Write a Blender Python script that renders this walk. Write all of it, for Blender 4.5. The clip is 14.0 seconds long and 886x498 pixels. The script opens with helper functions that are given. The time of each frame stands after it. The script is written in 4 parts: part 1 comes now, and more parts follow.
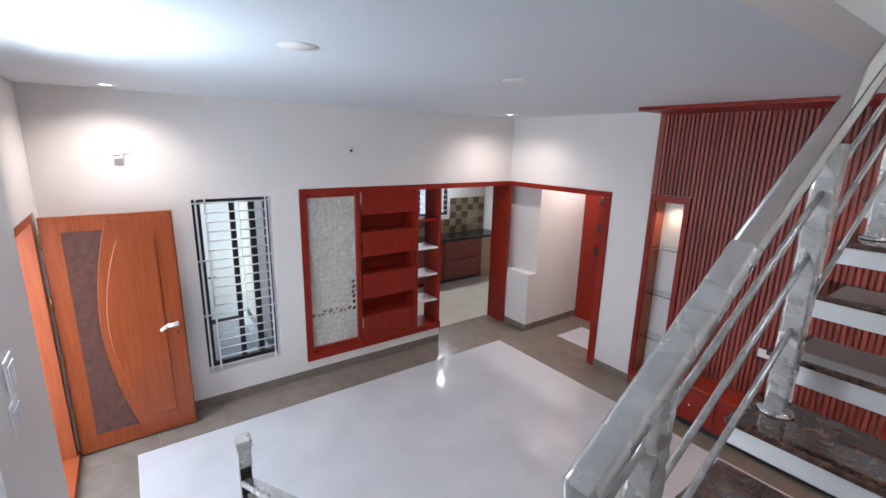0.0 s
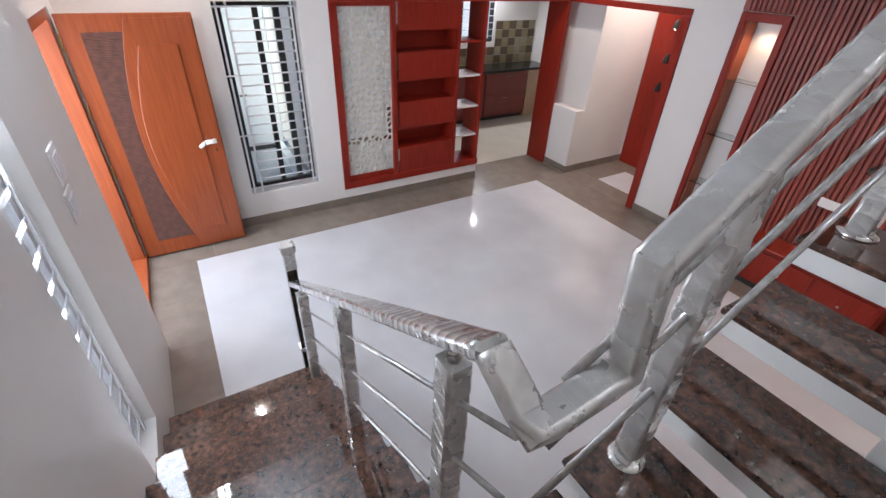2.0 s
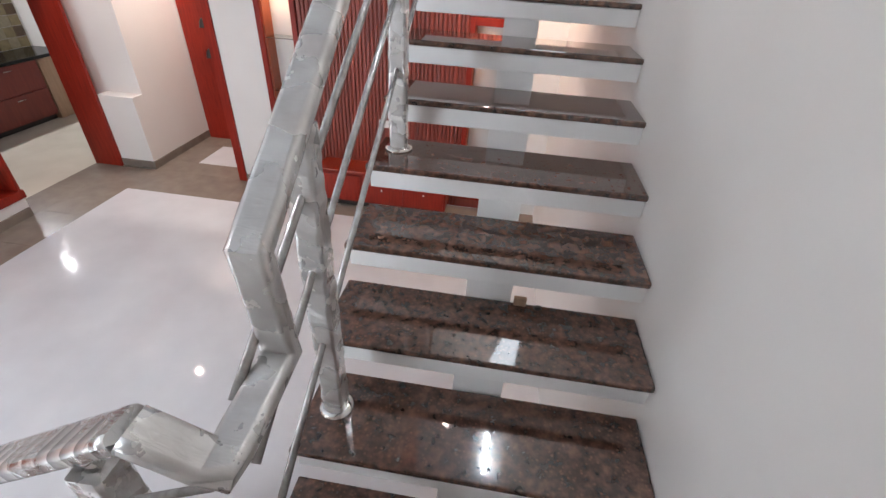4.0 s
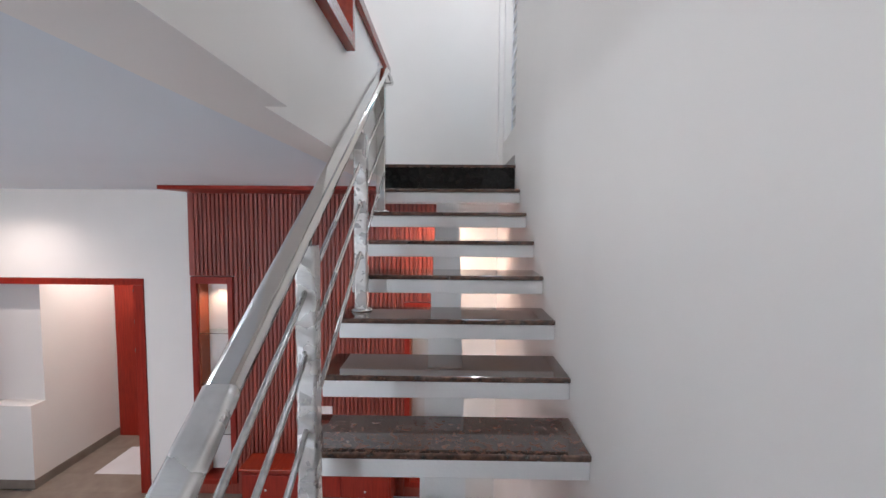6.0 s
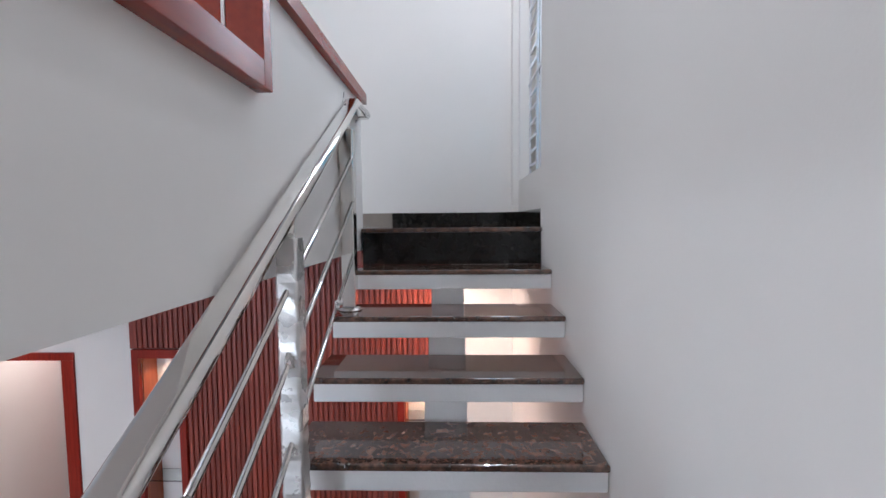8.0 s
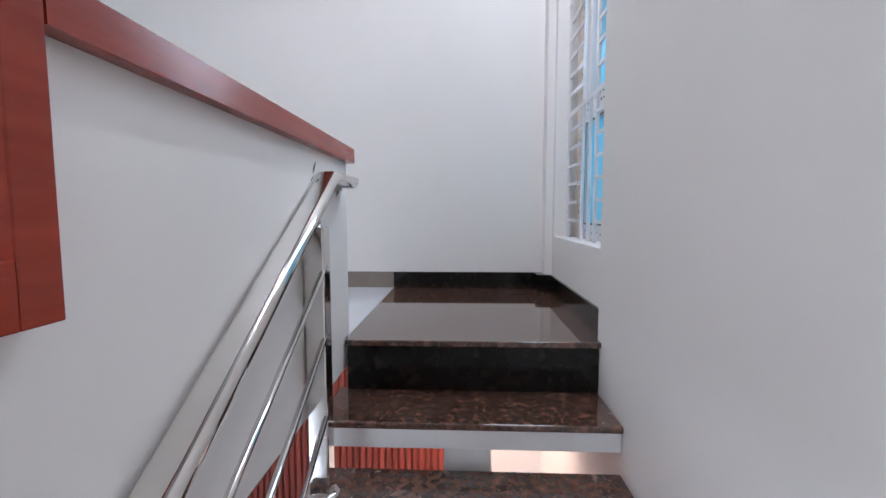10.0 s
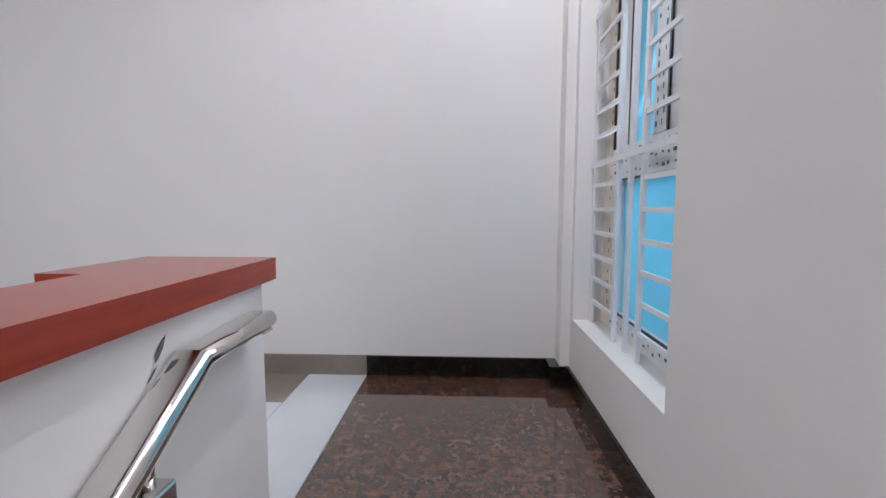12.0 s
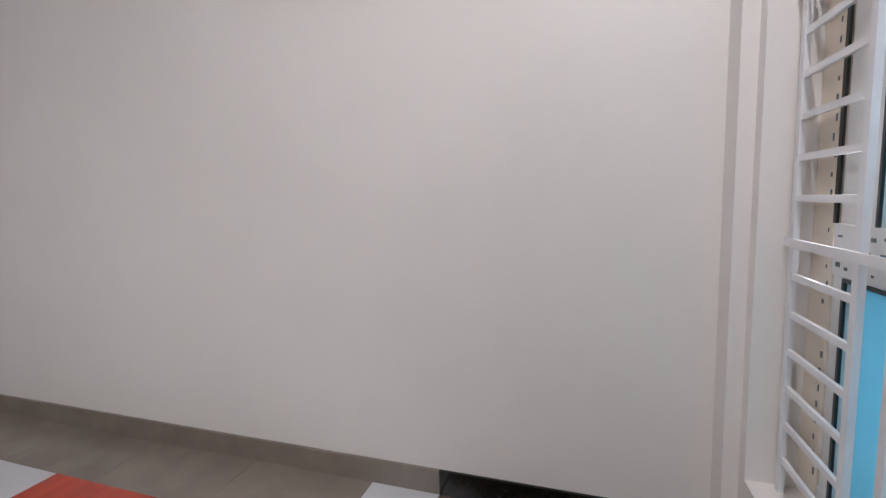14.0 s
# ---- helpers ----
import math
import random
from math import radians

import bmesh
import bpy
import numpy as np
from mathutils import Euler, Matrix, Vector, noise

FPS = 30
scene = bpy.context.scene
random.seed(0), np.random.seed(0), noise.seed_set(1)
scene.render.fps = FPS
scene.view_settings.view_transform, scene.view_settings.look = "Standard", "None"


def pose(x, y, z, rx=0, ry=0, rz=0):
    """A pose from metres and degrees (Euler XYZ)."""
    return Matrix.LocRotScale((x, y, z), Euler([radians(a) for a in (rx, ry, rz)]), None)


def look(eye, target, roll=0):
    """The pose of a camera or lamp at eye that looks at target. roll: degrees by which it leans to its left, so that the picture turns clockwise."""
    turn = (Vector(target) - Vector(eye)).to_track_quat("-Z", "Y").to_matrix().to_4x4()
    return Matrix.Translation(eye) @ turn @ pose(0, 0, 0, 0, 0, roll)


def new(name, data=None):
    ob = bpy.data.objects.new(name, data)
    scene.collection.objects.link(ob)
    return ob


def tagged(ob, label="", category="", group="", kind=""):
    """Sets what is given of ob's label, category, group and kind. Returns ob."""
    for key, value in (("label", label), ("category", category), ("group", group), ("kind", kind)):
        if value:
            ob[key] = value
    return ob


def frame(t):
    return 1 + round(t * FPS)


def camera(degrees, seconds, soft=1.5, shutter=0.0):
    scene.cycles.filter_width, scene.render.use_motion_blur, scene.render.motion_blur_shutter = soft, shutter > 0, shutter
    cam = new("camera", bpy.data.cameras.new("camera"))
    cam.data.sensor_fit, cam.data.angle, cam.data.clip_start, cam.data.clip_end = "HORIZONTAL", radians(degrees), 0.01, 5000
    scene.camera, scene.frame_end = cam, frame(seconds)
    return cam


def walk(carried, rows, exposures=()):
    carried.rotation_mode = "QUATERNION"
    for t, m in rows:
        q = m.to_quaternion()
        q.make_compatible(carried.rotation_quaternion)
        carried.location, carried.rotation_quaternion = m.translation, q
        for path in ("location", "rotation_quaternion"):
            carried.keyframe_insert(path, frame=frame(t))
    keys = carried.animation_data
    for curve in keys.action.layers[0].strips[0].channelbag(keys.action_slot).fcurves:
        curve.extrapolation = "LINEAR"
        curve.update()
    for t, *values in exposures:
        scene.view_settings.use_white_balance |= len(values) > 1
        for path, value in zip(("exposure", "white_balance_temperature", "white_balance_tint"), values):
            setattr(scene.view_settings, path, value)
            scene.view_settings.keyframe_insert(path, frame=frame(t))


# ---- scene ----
cam = camera(90.7, 14.0)
PATH = [
    (0, (-0.493, -0.394, 2.711), (-2.069, 0.746, 2.247), 1.3),
    (0.5, (-0.505, -0.407, 2.703), (-2.185, 0.562, 2.214), 1.7),
    (1, (-0.533, -0.404, 2.665), (-2.217, 0.48, 2.048), 2.0),
    (1.5, (-0.552, -0.392, 2.582), (-2.153, 0.438, 1.718), 2.0),
    (2, (-0.563, -0.381, 2.519), (-1.981, 0.5, 1.418), 2.6),
    (2.5, (-0.574, -0.364, 2.504), (-1.718, 0.712, 1.265), 4.8),
    (3, (-0.559, -0.336, 2.511), (-1.314, 0.979, 1.206), 6.4),
    (3.5, (-0.517, -0.316, 2.515), (-0.872, 1.164, 1.217), 6.1),
    (4, (-0.509, -0.319, 2.551), (-0.694, 1.308, 1.402), 3.7),
    (4.2, (-0.511, -0.327, 2.607), (-0.641, 1.409, 1.621), 3.1),
    (6.3, (-0.452, 0.075, 2.858), (-0.468, 2.073, 2.757), -0.0),
    (6.8, (-0.475, 0.358, 2.98), (-0.455, 2.356, 2.894), -0.6),
    (7.2, (-0.435, 0.534, 3.08), (-0.457, 2.532, 2.98), -1.1),
    (9.3, (-0.483, 1.266, 3.498), (-0.559, 3.258, 3.339), -0.1),
    (9.5, (-0.504, 1.327, 3.549), (-0.57, 3.319, 3.385), 0.1),
    (10, (-0.49, 1.518, 3.666), (-0.582, 3.509, 3.502), -0.1),
    (10.5, (-0.488, 1.662, 3.742), (-0.597, 3.652, 3.584), -0.1),
    (11, (-0.506, 1.826, 3.836), (-0.586, 3.817, 3.659), -0.1),
    (11.5, (-0.484, 2.0, 3.924), (-0.548, 3.99, 3.734), -0.1),
    (12, (-0.447, 2.142, 4.02), (-0.544, 4.13, 3.833), 0.0),
    (12.5, (-0.453, 2.316, 4.097), (-0.563, 4.302, 3.89), -0.0),
    (13, (-0.417, 2.456, 4.178), (-0.651, 4.429, 3.951), -0.5),
    (13.2, (-0.419, 2.511, 4.226), (-0.716, 4.477, 4.01), -0.1),
    (13.5, (-0.406, 2.575, 4.279), (-0.824, 4.518, 4.058), -0.8),
    (14, (-0.395, 2.72, 4.329), (-1.013, 4.609, 4.106), -1.7),
]
EXPOSURE = [(0, 0.44, 6000, 9), (1, 0.44, 6350, 11), (2, 0.56, 6250, 11), (3, 0.74, 6200, 11), (4, 0.78, 6450, 11), (7, 0.48, 6050, 11), (9.5, 0.50, 5950, 13), (11, 0.46, 6000, 14), (12.5, 0.30, 6350, 15), (14, 0.14, 6700, 16)]
walk(cam, [(t, look(eye, target, roll)) for t, eye, target, roll in PATH], EXPOSURE)

# ---- world, sun, large lights ----
world = bpy.data.worlds.new("world")
scene.world = world
world.use_nodes = True
wn = world.node_tree
sky = wn.nodes.new("ShaderNodeTexSky")
sky.sky_type = "NISHITA"
sky.sun_disc = False
sky.sun_elevation = radians(45)
sky.sun_rotation = radians(141)
wn.links.new(sky.outputs[0], wn.nodes["Background"].inputs[0])
wn.nodes["Background"].inputs[1].default_value = 0.13


def lamp(name, kind, m, power, color, size=0.1, size_y=None, spread=None, spot=None):
    data = bpy.data.lights.new(name, kind)
    data.energy, data.color = power, color
    if kind == "AREA":
        data.size = size
        if size_y:
            data.shape, data.size_y = "RECTANGLE", size_y
        if spread:
            data.spread = radians(spread)
    elif kind == "SPOT":
        data.spot_size, data.spot_blend, data.shadow_soft_size = radians(spot or 100), 0.9, size
    elif kind == "SUN":
        data.angle = radians(size)
    else:
        data.shadow_soft_size = size
    ob = new(name, data)
    ob.matrix_world = m
    return ob


lamp("sun", "SUN", look((0, 0, 9), (-1.0, 1.25, 7.4)), 4.2, (1.0, 0.95, 0.88), 10)
COOL, WARM, DAY, NEUTRAL = (0.83, 0.92, 1.0), (1.0, 0.84, 0.75), (0.82, 0.91, 1.0), (0.95, 0.97, 1.0)
# daylight in the real openings
lamp("window_daylight", "AREA", look((0.215, 3.62, 4.55), (-1.0, 2.5, 3.7)), 10, DAY, 0.7, 1.8, spread=120)
lamp("stair_window_daylight", "AREA", look((-2.367, -0.985, 1.35), (-0.6, 0.9, 1.7)), 10, DAY, 0.28, 1.6)
lamp("door_daylight", "AREA", look((-4.32, -1.5, 1.25), (-4.0, 1.0, 0.6)), 38, DAY, 1.1, 1.9)
lamp("kitchen_glow", "SPOT", look((-7.70, 4.85, 2.46), (-6.2, 4.2, 0)), 95, (0.96, 0.97, 1.0), 0.02, spot=175)
# the tube on the entrance wall
lamp("tube_glow", "AREA", look((-2.67, -0.81, 2.70), (-2.67, 0.6, 2.40)), 17, COOL, 1.0, 0.05)
# the tube under the upper ceiling beside the window, and a downlight over the landing
lamp("stair_tube_glow", "AREA", pose(-0.12, 3.15, 6.135), 15, NEUTRAL, 0.014, 0.6)
lamp("landing_downlight_glow", "SPOT", look((-0.74, 3.54, 6.16), (-0.74, 3.2, 3.0)), 3.5, WARM, 0.05, spot=150)
# unseen soft panel under the upper ceiling, added in place of the upper room's daylight
lamp("upper_room_fill", "AREA", look((-2.3, 0.9, 6.05), (-1.0, 1.2, 3.0)), 64, (0.95, 0.98, 1.0), 1.6, 2.2)
# recessed downlights
DOWN = [(-4.73, -0.435), (-4.60, 3.56)]
for dx, dy in DOWN:
    lamp("downlight_glow", "SPOT", look((dx, dy, 3.075), (dx, dy, 0)), 38, WARM, 0.022, spot=150)
lamp("dining_glow", "SPOT", look((-4.1, 4.95, 3.03), (-4.1, 4.95, 0)), 80, WARM, 0.05, spot=150)
lamp("niche_glow", "SPOT", look((-2.81, 4.29, 2.155), (-2.81, 4.29, 0)), 5, (1.0, 0.7, 0.45), 0.02, spot=120)
lamp("niche_glow", "SPOT", look((-0.70, 4.29, 1.915), (-0.70, 4.29, 0)), 5, (1.0, 0.7, 0.45), 0.02, spot=120)
lamp("bell_lamp_glow", "SPOT", look((-4.40, 5.30, 1.92), (-4.40, 5.36, 0)), 4, (1.0, 0.72, 0.45), 0.02, spot=160)
lamp("under_stair_glow", "SPOT", look((-0.56, 3.70, 3.055), (-0.56, 3.95, 0)), 95, (1.0, 0.72, 0.55), 0.04, spot=150)


# ---- materials ----
def nodes_of(m):
    return m.node_tree.nodes, m.node_tree.links


def surface(name, a, b=None, rough=0.5, metal=0.0, scale=6.0, detail=6.0, stretch=(1, 1, 1), bump=0.0, bump_scale=60.0,
            rough_var=0.0, coat=0.0, per_object=0.0, spec=0.5):
    """A principled surface with colour varied at two scales, roughness variation and fine relief."""
    m = bpy.data.materials.new(name)
    m.use_nodes = True
    n, l = nodes_of(m)
    p = n["Principled BSDF"]
    p.inputs["Roughness"].default_value = rough
    p.inputs["Metallic"].default_value = metal
    p.inputs["Coat Weight"].default_value = coat
    p.inputs["Coat Roughness"].default_value = 0.06
    p.inputs["Specular IOR Level"].default_value = spec
    co = n.new("ShaderNodeTexCoord")
    mp = n.new("ShaderNodeMapping")
    mp.inputs["Scale"].default_value = stretch
    l.new(co.outputs["Object"], mp.inputs[0])
    big = n.new("ShaderNodeTexNoise")
    big.inputs["Scale"].default_value, big.inputs["Detail"].default_value = scale, detail
    l.new(mp.outputs[0], big.inputs["Vector"])
    ramp = n.new("ShaderNodeMapRange")
    ramp.inputs["From Min"].default_value, ramp.inputs["From Max"].default_value = 0.3, 0.7
    l.new(big.outputs["Fac"], ramp.inputs["Value"])
    mix = n.new("ShaderNodeMix")
    mix.data_type = "RGBA"
    mix.inputs[6].default_value, mix.inputs[7].default_value = (*a, 1), (*(b or a), 1)
    l.new(ramp.outputs[0], mix.inputs[0])
    out = mix.outputs[2]
    if per_object:
        oi = n.new("ShaderNodeObjectInfo")
        r2 = n.new("ShaderNodeMapRange")
        r2.inputs["To Min"].default_value, r2.inputs["To Max"].default_value = 1 - per_object, 1 + per_object
        l.new(oi.outputs["Random"], r2.inputs["Value"])
        hv = n.new("ShaderNodeHueSaturation")
        l.new(out, hv.inputs["Color"])
        l.new(r2.outputs[0], hv.inputs["Value"])
        out = hv.outputs[0]
    l.new(out, p.inputs["Base Color"])
    if rough_var:
        r = n.new("ShaderNodeMapRange")
        r.inputs["To Min"].default_value, r.inputs["To Max"].default_value = max(0.02, rough - rough_var), rough + rough_var
        l.new(big.outputs["Fac"], r.inputs["Value"])
        l.new(r.outputs[0], p.inputs["Roughness"])
    if bump:
        fine = n.new("ShaderNodeTexNoise")
        fine.inputs["Scale"].default_value, fine.inputs["Detail"].default_value = bump_scale, 5
        l.new(mp.outputs[0], fine.inputs["Vector"])
        bp = n.new("ShaderNodeBump")
        bp.inputs["Strength"].default_value, bp.inputs["Distance"].default_value = bump, 0.004
        l.new(fine.outputs["Fac"], bp.inputs["Height"])
        l.new(bp.outputs[0], p.inputs["Normal"])
    return m


def granite_surface(name):
    m = surface(name, (0.028, 0.020, 0.017), (0.195, 0.094, 0.063), rough=0.035, scale=42, detail=9, rough_var=0.015, spec=0.8, coat=0.5)
    n, l = nodes_of(m)
    p = n["Principled BSDF"]
    old = p.inputs["Base Color"].links[0].from_socket
    co = next(x for x in n if x.type == "TEX_COORD")
    vor = n.new("ShaderNodeTexVoronoi")
    vor.inputs["Scale"].default_value = 75
    warp = n.new("ShaderNodeTexNoise")
    warp.inputs["Scale"].default_value, warp.inputs["Detail"].default_value = 55, 5
    l.new(co.outputs["Object"], warp.inputs["Vector"])
    add = n.new("ShaderNodeVectorMath")
    add.operation = "MULTIPLY_ADD"
    add.inputs[1].default_value = (0.010, 0.010, 0.010)
    l.new(warp.outputs["Color"], add.inputs[0])
    l.new(co.outputs["Object"], add.inputs[2])
    l.new(add.outputs[0], vor.inputs["Vector"])
    cr = n.new("ShaderNodeValToRGB")
    cr.color_ramp.elements[0].position, cr.color_ramp.elements[0].color = 0.08, (0.33, 0.15, 0.09, 1)
    cr.color_ramp.elements[1].position, cr.color_ramp.elements[1].color = 0.40, (0.008, 0.007, 0.006, 1)
    l.new(vor.outputs["Distance"], cr.inputs[0])
    patch = n.new("ShaderNodeTexNoise")
    patch.inputs["Scale"].default_value = 22
    l.new(co.outputs["Object"], patch.inputs["Vector"])
    rg = n.new("ShaderNodeMapRange")
    rg.inputs["From Min"].default_value, rg.inputs["From Max"].default_value = 0.36, 0.64
    rg.inputs["To Max"].default_value = 0.45
    l.new(patch.outputs["Fac"], rg.inputs["Value"])
    mix = n.new("ShaderNodeMix")
    mix.data_type = "RGBA"
    l.new(rg.outputs[0], mix.inputs[0])
    l.new(old, mix.inputs[6])
    l.new(cr.outputs[0], mix.inputs[7])
    l.new(mix.outputs[2], p.inputs["Base Color"])
    return m


def glass_surface(name, tint=(0.9, 0.97, 0.95), rough=0.0):
    m = bpy.data.materials.new(name)
    m.use_nodes = True
    p = m.node_tree.nodes["Principled BSDF"]
    p.inputs["Base Color"].default_value = (*tint, 1)
    p.inputs["Transmission Weight"].default_value = 1.0
    p.inputs["Roughness"].default_value = rough
    p.inputs["IOR"].default_value = 1.45
    return m


def film_surface(name, color, through_share=0.6, rough=0.35):
    """Thin film that lets light seep through."""
    m = surface(name, color, tuple(c * 0.86 for c in color), rough=rough, scale=5, bump=0.4, bump_scale=14)
    n, l = nodes_of(m)
    p = n["Principled BSDF"]
    tr = n.new("ShaderNodeBsdfTranslucent")
    tr.inputs[0].default_value = (*color, 1)
    mix = n.new("ShaderNodeMixShader")
    mix.inputs[0].default_value = through_share
    l.new(p.outputs[0], mix.inputs[1])
    l.new(tr.outputs[0], mix.inputs[2])
    l.new(mix.outputs[0], n["Material Output"].inputs[0])
    return m


def glow_surface(name, color, strength):
    m = bpy.data.materials.new(name)
    m.use_nodes = True
    p = m.node_tree.nodes["Principled BSDF"]
    p.inputs["Base Color"].default_value = (*color, 1)
    p.inputs["Emission Color"].default_value = (*color, 1)
    p.inputs["Emission Strength"].default_value = strength
    return m


def film_wrap(name, spiral=False):
    """Steel under clear film: soft streaks and folds, or the overlapping turns of a wound strip."""
    m = surface(name, (0.80, 0.79, 0.77), (0.56, 0.54, 0.52), rough=0.28, metal=0.55, scale=12, detail=6, rough_var=0.16, coat=1.0)
    n, l = nodes_of(m)
    p = n["Principled BSDF"]
    co = next(x for x in n if x.type == "TEX_COORD")
    tilt = n.new("ShaderNodeMapping")
    tilt.inputs["Rotation"].default_value = (0.5, 0.6, 0.4)
    tilt.inputs["Scale"].default_value = (9, 52, 22)
    l.new(co.outputs["Object"], tilt.inputs[0])
    no = n.new("ShaderNodeTexNoise")
    no.inputs["Scale"].default_value, no.inputs["Detail"].default_value, no.inputs["Distortion"].default_value = 1.6, 3, 0.7
    l.new(tilt.outputs[0], no.inputs["Vector"])
    height = no.outputs["Fac"]
    if spiral:
        wv = n.new("ShaderNodeTexWave")
        wv.wave_profile = "SAW"
        wv.inputs["Scale"].default_value, wv.inputs["Distortion"].default_value = 10, 0.8
        wv.inputs["Detail"].default_value, wv.inputs["Detail Scale"].default_value = 3, 2.5
        turn = n.new("ShaderNodeMapping")
        turn.inputs["Rotation"].default_value = (0, 0.25, 0.3)
        l.new(co.outputs["Object"], turn.inputs[0])
        l.new(turn.outputs[0], wv.inputs["Vector"])
        old = p.inputs["Base Color"].links[0].from_socket
        band = n.new("ShaderNodeMapRange")
        band.inputs["To Min"].default_value, band.inputs["To Max"].default_value = 0.22, 1.15
        l.new(wv.outputs["Fac"], band.inputs["Value"])
        hv = n.new("ShaderNodeHueSaturation")
        l.new(old, hv.inputs["Color"])
        l.new(band.outputs[0], hv.inputs["Value"])
        l.new(hv.outputs[0], p.inputs["Base Color"])
        sm = n.new("ShaderNodeMath")
        sm.operation = "MULTIPLY_ADD"
        sm.inputs[1].default_value = 0.9
        l.new(wv.outputs["Fac"], sm.inputs[0])
        l.new(height, sm.inputs[2])
        height = sm.outputs[0]
    bp = n.new("ShaderNodeBump")
    bp.inputs["Strength"].default_value, bp.inputs["Distance"].default_value = 0.45 if spiral else 0.3, 0.005
    l.new(height, bp.inputs["Height"])
    l.new(bp.outputs[0], p.inputs["Normal"])
    l.new(bp.outputs[0], p.inputs["Coat Normal"])
    return m


def carved_surface(name):
    m = surface(name, (0.19, 0.06, 0.038), (0.11, 0.033, 0.022), rough=0.5, scale=20)
    n, l = nodes_of(m)
    p = n["Principled BSDF"]
    co = next(x for x in n if x.type == "TEX_COORD")
    wv = n.new("ShaderNodeTexWave")
    wv.bands_direction = "Z"
    wv.inputs["Scale"].default_value, wv.inputs["Distortion"].default_value = 26, 5
    wv.inputs["Detail"].default_value, wv.inputs["Detail Scale"].default_value = 2, 0.35
    l.new(co.outputs["Object"], wv.inputs["Vector"])
    bp = n.new("ShaderNodeBump")
    bp.inputs["Strength"].default_value, bp.inputs["Distance"].default_value = 1.0, 0.012
    l.new(wv.outputs["Fac"], bp.inputs["Height"])
    l.new(bp.outputs[0], p.inputs["Normal"])
    return m


PAINT = surface("wall_paint", (0.79, 0.76, 0.73), (0.75, 0.72, 0.69), rough=0.55, scale=1.3, bump=0.05, bump_scale=150)
CEIL = surface("ceiling_paint", (0.71, 0.755, 0.80), (0.675, 0.72, 0.765), rough=0.6, scale=0.9, bump=0.08, bump_scale=150)
SLABW = surface("stair_paint", (0.87, 0.86, 0.85), (0.80, 0.79, 0.78), rough=0.5, scale=5, bump=0.15, bump_scale=90)
TILE_W = surface("white_vitrified_tile", (0.62, 0.63, 0.65), (0.54, 0.545, 0.57), rough=0.045, scale=2.2, detail=8, rough_var=0.02)
TILE_B = surface("taupe_tile", (0.20, 0.165, 0.137), (0.245, 0.205, 0.17), rough=0.22, scale=7, detail=9, rough_var=0.08, per_object=0.06)
TILE_C = surface("cream_tile", (0.66, 0.61, 0.52), (0.60, 0.55, 0.46), rough=0.2, scale=3)
GRANITE = granite_surface("brown_granite")
BLACK_GRANITE = surface("black_granite", (0.004, 0.006, 0.005), (0.013, 0.010, 0.008), rough=0.12, scale=26, detail=9, spec=0.3)
RED = surface("red_mahogany_veneer", (0.30, 0.021, 0.009), (0.20, 0.012, 0.005), rough=0.4, spec=0.3, scale=5, detail=9, stretch=(14, 14, 0.9), bump=0.08, bump_scale=30, per_object=0.08)
RED_H = surface("red_polished_board", (0.32, 0.036, 0.015), (0.24, 0.023, 0.010), spec=0.5, rough=0.2, scale=4, detail=9, stretch=(12, 1, 12), bump=0.04, bump_scale=30)
SLAT = surface("slat_wood", (0.29, 0.052, 0.032), (0.18, 0.030, 0.020), rough=0.4, spec=0.55, scale=5, detail=8, stretch=(16, 16, 0.8), bump=0.1, bump_scale=40, per_object=0.22)
TEAK = surface("teak_door_wood", (0.34, 0.078, 0.022), (0.25, 0.050, 0.014), rough=0.3, scale=4, detail=9, stretch=(10, 10, 0.7), bump=0.05, bump_scale=40)
TEAK_D = surface("teak_frame_wood", (0.40, 0.095, 0.03), (0.30, 0.062, 0.02), rough=0.38, scale=4, detail=9, stretch=(10, 10, 0.7), bump=0.08, bump_scale=40)
CARVED = carved_surface("carved_bark_panel")
STEEL = surface("polished_steel", (0.76, 0.74, 0.71), (0.70, 0.68, 0.65), rough=0.09, metal=1.0, scale=9, rough_var=0.04)
WRAP = film_wrap("plastic_wrapped_steel")
WOUND = film_wrap("film_wound_steel", True)
FILMROD = surface("film_on_thin_rod", (0.62, 0.61, 0.60), (0.36, 0.34, 0.32), rough=0.26, metal=0.6, scale=40, bump=0.6, bump_scale=60, coat=0.8)
BLACKM = surface("black_metal", (0.012, 0.011, 0.011), (0.02, 0.018, 0.017), rough=0.35)
WHITEM = surface("white_enamel", (0.78, 0.78, 0.80), (0.72, 0.72, 0.75), rough=0.35, scale=12)
PLASTIC = surface("white_plastic", (0.82, 0.81, 0.80), (0.78, 0.77, 0.76), rough=0.4, scale=20)
BRASS = surface("brass", (0.62, 0.42, 0.16), (0.5, 0.32, 0.11), rough=0.3, metal=1.0, scale=15)
JALI = surface("white_lattice_board", (0.74, 0.71, 0.64), (0.69, 0.66, 0.59), rough=0.5, scale=10)
FROST = film_surface("frosted_pane", (0.90, 0.91, 0.90), 0.2)
BLUE = film_surface("blue_protective_film", (0.28, 0.62, 0.74), 0.45)
PRINTF = surface("white_frame_film", (0.76, 0.75, 0.74), (0.7, 0.69, 0.68), rough=0.4, scale=15)
INK = surface("film_print_ink", (0.05, 0.10, 0.16), (0.10, 0.12, 0.10), rough=0.5, scale=60)
BEIGEF = surface("beige_frame", (0.80, 0.71, 0.61), (0.76, 0.67, 0.57), rough=0.5, scale=8)
GLASS = glass_surface("clear_glass")
GLOW_W = glow_surface("warm_lamp_face", (1.0, 0.86, 0.78), 14)
GLOW_C = glow_surface("tube_face", (0.9, 0.96, 1.0), 40)
